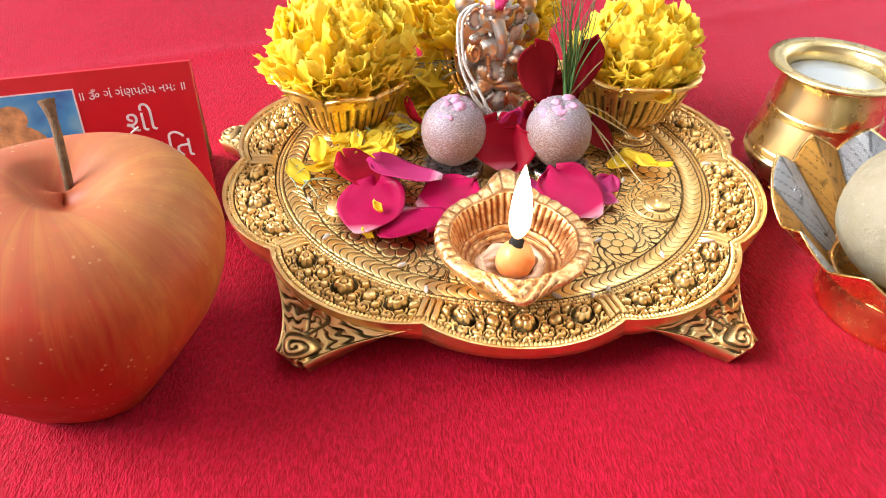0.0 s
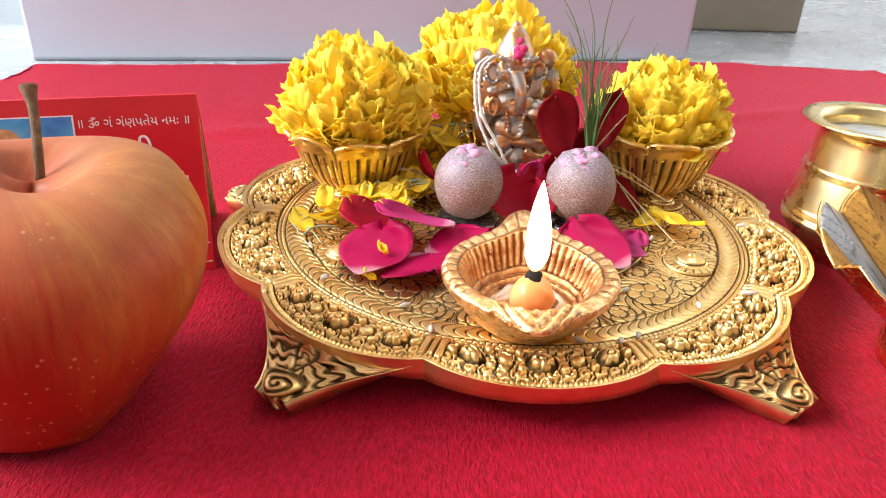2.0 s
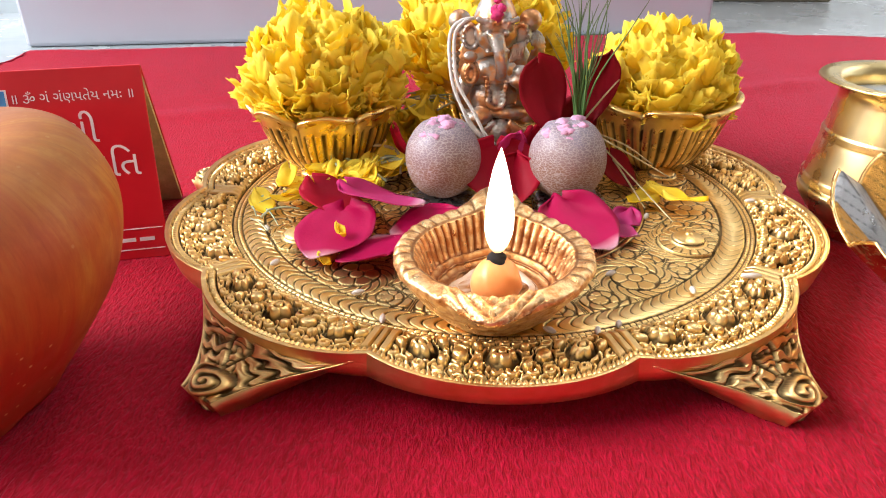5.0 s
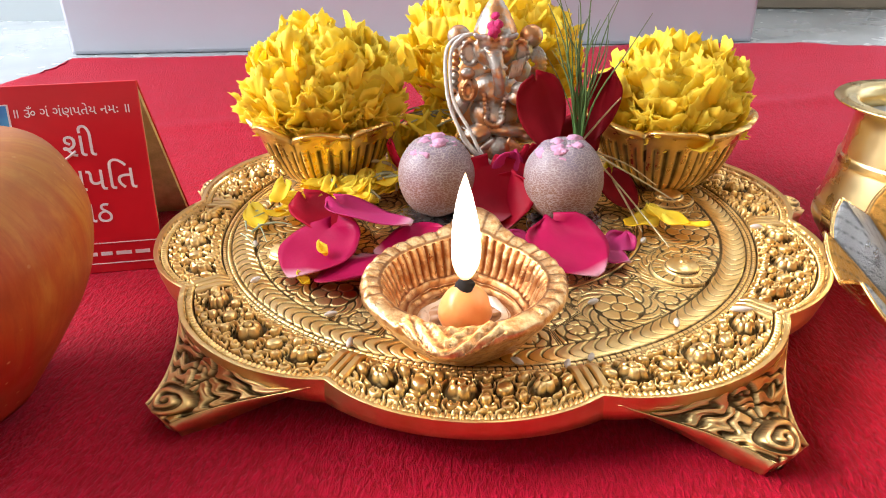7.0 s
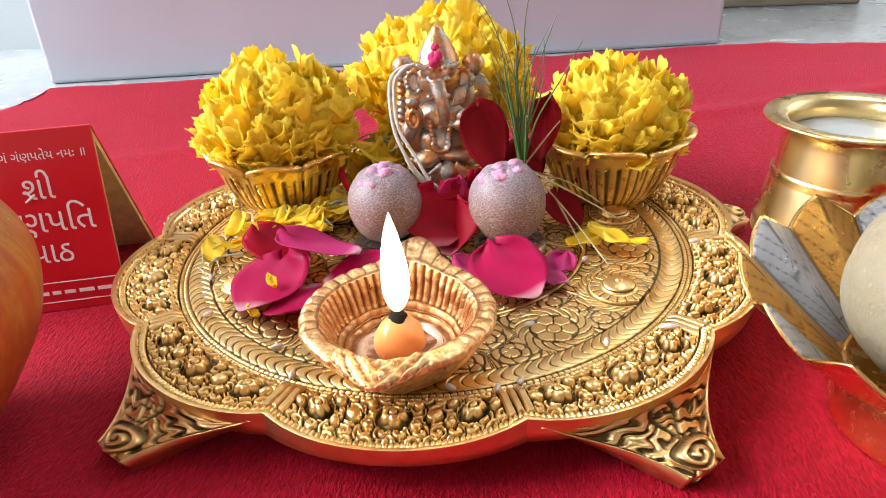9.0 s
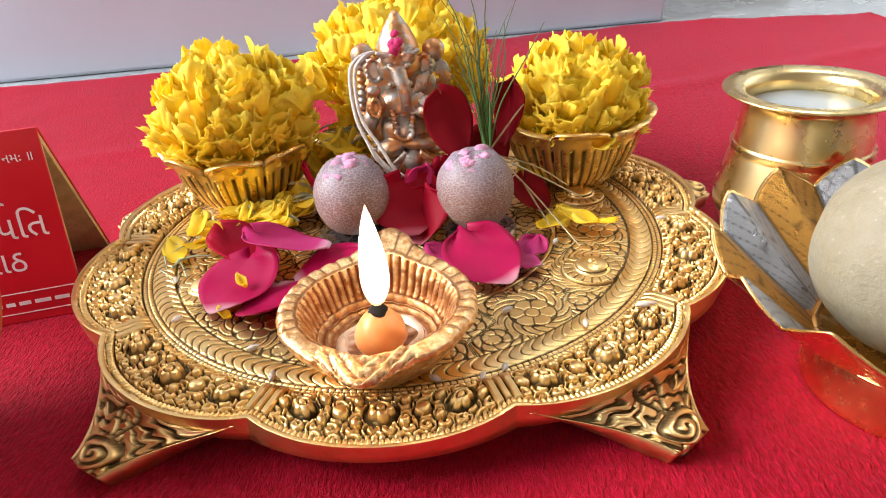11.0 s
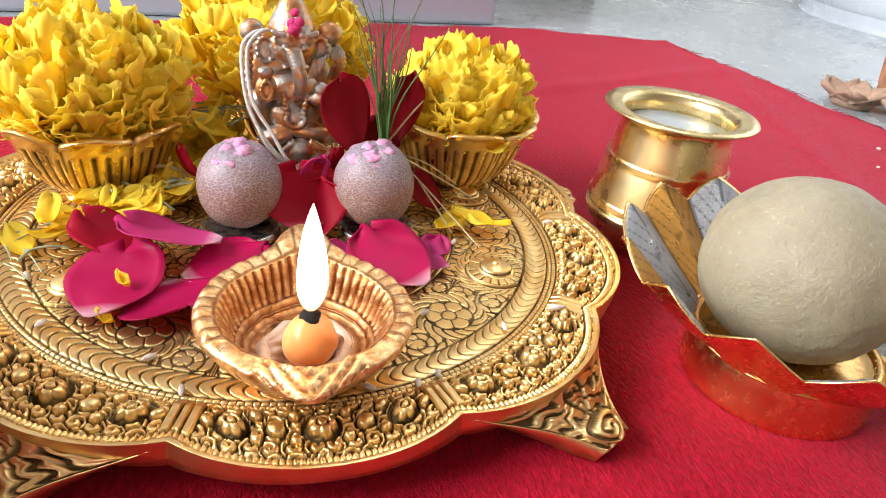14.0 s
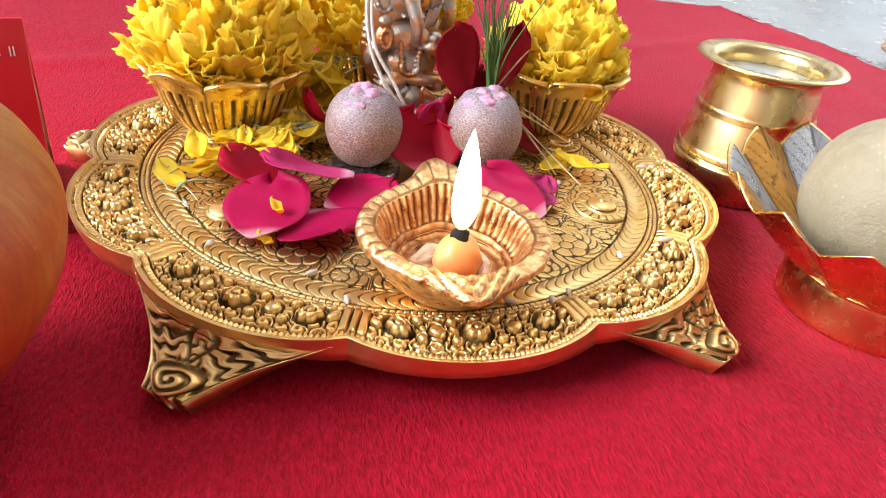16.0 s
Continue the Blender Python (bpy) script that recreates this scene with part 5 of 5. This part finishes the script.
GREENISH = plain("pale_green_stalk", (0.42, 0.46, 0.30), 0.5, 0, 0.25, 300)
for k in range(12):
    x, y, a, ln = rnd.uniform(-0.062, -0.036), rnd.uniform(0.000, 0.018), rnd.uniform(-1.3, 0.6), rnd.uniform(0.010, 0.020)
    z = 0.0185 + 0.003 * rnd.random()
    stalk([(x, y, z), (x + ln / 2 * math.cos(a), y + ln / 2 * math.sin(a), z + 0.0012), (x + ln * math.cos(a), y + ln * math.sin(a), z - 0.001)], rnd.uniform(0.0004, 0.0008), "pale green flower stalk lying in the yellow petals", GREENISH)
for k in range(10):
    x, y, a, ln = rnd.uniform(-0.080, -0.060), rnd.uniform(-0.022, 0.004), rnd.uniform(-1.3, 1.3), rnd.uniform(0.006, 0.016)
    stalk([(x, y, 0.0140), (x + ln / 2 * math.cos(a), y + ln / 2 * math.sin(a), 0.0150), (x + ln * math.cos(a), y + ln * math.sin(a), 0.0142)], rnd.uniform(0.00025, 0.0005), "thin pale stalk on the plate", GREENISH)
for k in range(9):
    x, y, a, ln = rnd.uniform(-0.036, -0.016), rnd.uniform(0.030, 0.050), rnd.uniform(-0.8, 0.8), rnd.uniform(0.012, 0.024)
    stalk([(x, y, 0.034), (x + ln / 2 * math.cos(a), y + ln / 2 * math.sin(a), 0.036), (x + ln * math.cos(a), y + ln * math.sin(a), 0.034)], rnd.uniform(0.0003, 0.0005), "thin dry stalk over the yellow petals", GREENISH)
stalk([(-0.0500, 0.0200, 0.0230), (-0.0400, 0.0190, 0.0245), (-0.0325, 0.0150, 0.0235), (-0.0310, 0.0080, 0.0180)], 0.0008, "curved dry stalk behind a betel nut")
stalk([(0.0330, 0.0130, 0.0330), (0.0440, 0.0020, 0.0240), (0.0570, -0.0205, 0.0142)], 0.0004, "long dry stalk leaning on the plate")
stalk([(0.0350, 0.0130, 0.0320), (0.0490, 0.0100, 0.0250), (0.0630, 0.0060, 0.0180)], 0.0004, "long dry stalk leaning on the plate")
stalk([(0.0340, 0.0150, 0.0320), (0.0470, 0.0160, 0.0270), (0.0580, 0.0140, 0.0200)], 0.0004, "long dry stalk leaning on the plate")
stalk([(0.0420, 0.0060, 0.0250), (0.0470, -0.0060, 0.0190), (0.0500, -0.0120, 0.0150)], 0.0004, "short dry stalk leaning on the plate")
stalk([(0.0310, 0.0130, 0.0350), (0.0390, 0.0150, 0.0450), (0.0430, 0.0150, 0.0500)], 0.0004, "dry stalk standing with the grass")

RICE = plain("rice_grain", (0.70, 0.62, 0.56), 0.4, 0, 0.12, 500)


def rice_grain(x, y, z, turn, length):
    ob = lathe("rice_grain", smooth_profile([(0.0, -length / 2), (0.0005, -length * 0.36), (0.0008, 0.0), (0.0005, length * 0.36), (0.0, length / 2)], 3), RICE, n=10)
    ob.matrix_world = pose(x, y, z + 0.0006, 0, 90, turn)
    return tagged(ob, "single white rice grain lying on the plate", "rice grain", "rice grains on the plate")


for x, y in ((-0.0365, -0.0645), (-0.0288, -0.0767), (0.0236, -0.0805), (0.0292, -0.0775), (0.0518, -0.0609), (0.0317, -0.0526), (0.0858, -0.0064), (-0.0622, -0.0489), (-0.0455, -0.0221), (0.0120, -0.0805), (-0.0700, -0.0270), (0.0500, -0.0150)):
    rice_grain(x, y, 0.0130 if math.hypot(x, y) < 0.084 else 0.0150, rnd.uniform(0, 180), rnd.uniform(0.0030, 0.0042))
rice_grain(0.0684, -0.0564, 0.0150, 5, 0.0062)


VERMILION = plain("bright_pink_powder", (0.55, 0.03, 0.15), 0.9, 0, 0.3, 500, 0.6, 0.0005)


# ---- grass tuft and thread ----
def grass_tuft():
    tuft = thing("grass_tuft", 0.0304, 0.0130, 0.0300, "bunch of thin green grass blades stuck beside the statue", "grass")
    r2 = random.Random(6)
    tips = [(0.0162, 0.0861), (0.0110, 0.0960), (0.0234, 0.0940), (0.0335, 0.0960), (0.0304, 0.0740), (0.0393, 0.0818), (0.0492, 0.0771), (0.0204, 0.0718), (0.0259, 0.0700), (0.0350, 0.0731), (0.0419, 0.0843), (0.0230, 0.0800), (0.0275, 0.0780), (0.0180, 0.0790)]
    for k in range(16):
        tips.append((0.0285 + r2.gauss(0, 0.0060), r2.uniform(0.058, 0.080)))
    for x, z in tips:
        dx, dz = x - 0.0304, z - 0.0300
        b = r2.uniform(-0.003, 0.003)
        dy = r2.uniform(-0.002, 0.010)
        tube("blade", bent([(r2.uniform(-0.001, 0.001), r2.uniform(-0.001, 0.001), 0), (dx * 0.22, dy * 0.3, dz * 0.42), (dx * 0.58 + b, dy * 0.7, dz * 0.75), (dx, dy, dz)], 5), r2.uniform(0.00028, 0.00048), GRASS, tuft, sides=5, taper=lambda t: 1.0 - 0.75 * t)
    return tuft


grass_tuft()
COTTON = plain("white_cotton_thread", (0.66, 0.62, 0.58), 0.9, 0, 0.15, 500, 0.6, 0.0004)
cord = thing("cotton_thread", -0.0120, 0.0180, 0.0620, "white cotton thread hung round the statue", "thread")
for dx in (0.0, 0.0016):
    tube("strand", bent([(0.0060, 0.0060, 0.0060), (0.0010 + dx, 0.0020, 0.0055), (-0.0022 + dx, -0.0010, 0.0010), (-0.0012 + dx, -0.0060, -0.0120), (0.0030 + dx * 2, -0.0090, -0.0220), (0.0085 + dx, -0.0110, -0.0290), (0.0135, -0.0110, -0.0325)], 8), 0.00062, COTTON, cord, sides=7)
tube("strand", bent([(0.0020, -0.0090, -0.0200), (0.0050, -0.0110, -0.0260), (0.0120, -0.0120, -0.0330), (0.0160, -0.0120, -0.0340)], 8), 0.0005, COTTON, cord, sides=6)


# ---- things on the floor beyond the cloth ----
TERRA = plain("unglazed_clay", (0.34, 0.22, 0.15), 0.85, 0, 0.25, 120, 0.6, 0.0008)
TERRA_RED = plain("red_clay", (0.40, 0.17, 0.09), 0.8, 0, 0.3, 120, 0.6, 0.0008)


def clay_flower(x, y, turn, material, r, h, label):
    ob = thing("clay_flower_lamp", x, y, -0.0016, label, "clay lamp", "clay lamps on the floor", turn)
    for k in range(6):
        def fn(u, v, k=k):
            c = 2 * v - 1
            w = r * 0.55 * math.sin(math.pi * (0.15 + 0.80 * u)) ** 0.8
            return (c * w, r * u, 0.0008 + h * u ** 1.6 * (0.75 + 0.25 * c * c) + 0.0008 * math.sin(4 * c))
        me = sheet_mesh("clay_petal", fn, 8, 7, 0.0022, material)
        place(ob, me, "clay_petal", pose(0, 0, 0.0014, 0, 0, 60 * k))
    lathe("clay_dish", smooth_profile([(0.0, 0.0), (r * 0.5, 0.0), (r * 0.62, h * 0.5), (r * 0.55, h * 0.55), (0.0, h * 0.25)], 4), material, ob, n=32)
    return ob


clay_flower(0.3960, 0.1880, 10, TERRA, 0.024, 0.012, "dusty brown clay flower lamp on the floor")
clay_flower(0.4140, 0.1480, 35, TERRA, 0.026, 0.011, "dusty brown clay flower lamp lying on the floor")
pot = thing("clay_cup", 0.4460, 0.1920, -0.0016, "small red clay cup with petal sides on the floor", "cup", turn=20)
lathe("clay_wall", smooth_profile([(0.0, 0.0), (0.014, 0.0), (0.018, 0.010), (0.020, 0.026), (0.0185, 0.026), (0.016, 0.010), (0.0, 0.004)], 5), TERRA_RED, pot, n=48, wave=lambda i, a, r, h: (r * (1 + 0.10 * abs(math.cos(3 * a)) ** 2), h + 0.004 * (h / 0.026) * abs(math.cos(3 * a))))
TUB = plain("white_enamel", (0.72, 0.77, 0.82), 0.25, 0, 0.05, 10, 0.05)
tub = thing("white_tub", 0.8050, 0.4950, -0.0016, "wide round white tub on the floor", "tub")
lathe("tub_wall", smooth_profile([(0.0, 0.0), (0.150, 0.0), (0.160, 0.006), (0.175, 0.060), (0.178, 0.064), (0.173, 0.064), (0.155, 0.010), (0.0, 0.008)], 4), TUB, tub, n=96)
PACK = plain("green_packet", (0.02, 0.32, 0.13), 0.35, 0, 0.1, 60)
PACK2 = plain("cream_packet", (0.62, 0.55, 0.34), 0.4, 0, 0.1, 60)
packet = thing("food_packet", 0.7600, 0.4000, 0.0075, "cream packet with a green band lying in the tub", "packet", turn=-25)
block("packet_body", -0.05, 0.05, -0.03, 0.03, 0, 0.06, PACK2, packet, "", 0.003)
block("packet_band", -0.0505, 0.0505, -0.0308, -0.0298, 0.020, 0.040, PACK, packet, "green printed band")
CRUMB = plain("crumb", (0.60, 0.56, 0.48), 0.8, 0, 0.2, 300)
for x, y, s in ((0.3430, 0.0960, 0.0028), (0.3370, 0.1000, 0.0012), (0.3120, 0.0743, 0.0010), (0.3480, 0.0850, 0.0013)):
    bm = bmesh.new()
    bmesh.ops.create_icosphere(bm, subdivisions=2, radius=s)
    for v in bm.verts:
        v.co *= 1 + 0.4 * noise.noise(v.co * 500 + Vector((x, y, 0)) * 90)
        v.co.z *= 0.7
    ob = part("crumb", bm, CRUMB)
    ob.matrix_world = pose(x, y, s * 0.6 + 0.0008)
    tagged(ob, "small pale crumb lying on the cloth", "crumb", "crumbs on the cloth")

for x, y, z, s in ((0.0015, 0.0178, 0.0702, 0.0021), (0.0026, 0.0176, 0.0722, 0.0015), (0.0004, 0.0180, 0.0718, 0.0015), (0.0016, 0.0196, 0.0745, 0.0014)):
    bm = bmesh.new()
    bmesh.ops.create_icosphere(bm, subdivisions=2, radius=s)
    for v in bm.verts:
        v.co *= 1 + 0.5 * noise.noise(v.co * 700 + Vector((x, y, z)) * 900)
    ob = part("powder_dab", bm, VERMILION)
    ob.matrix_world = pose(x, y, z)
    tagged(ob, "dab of bright pink powder on the statue's crown", "powder", "powder dabs")
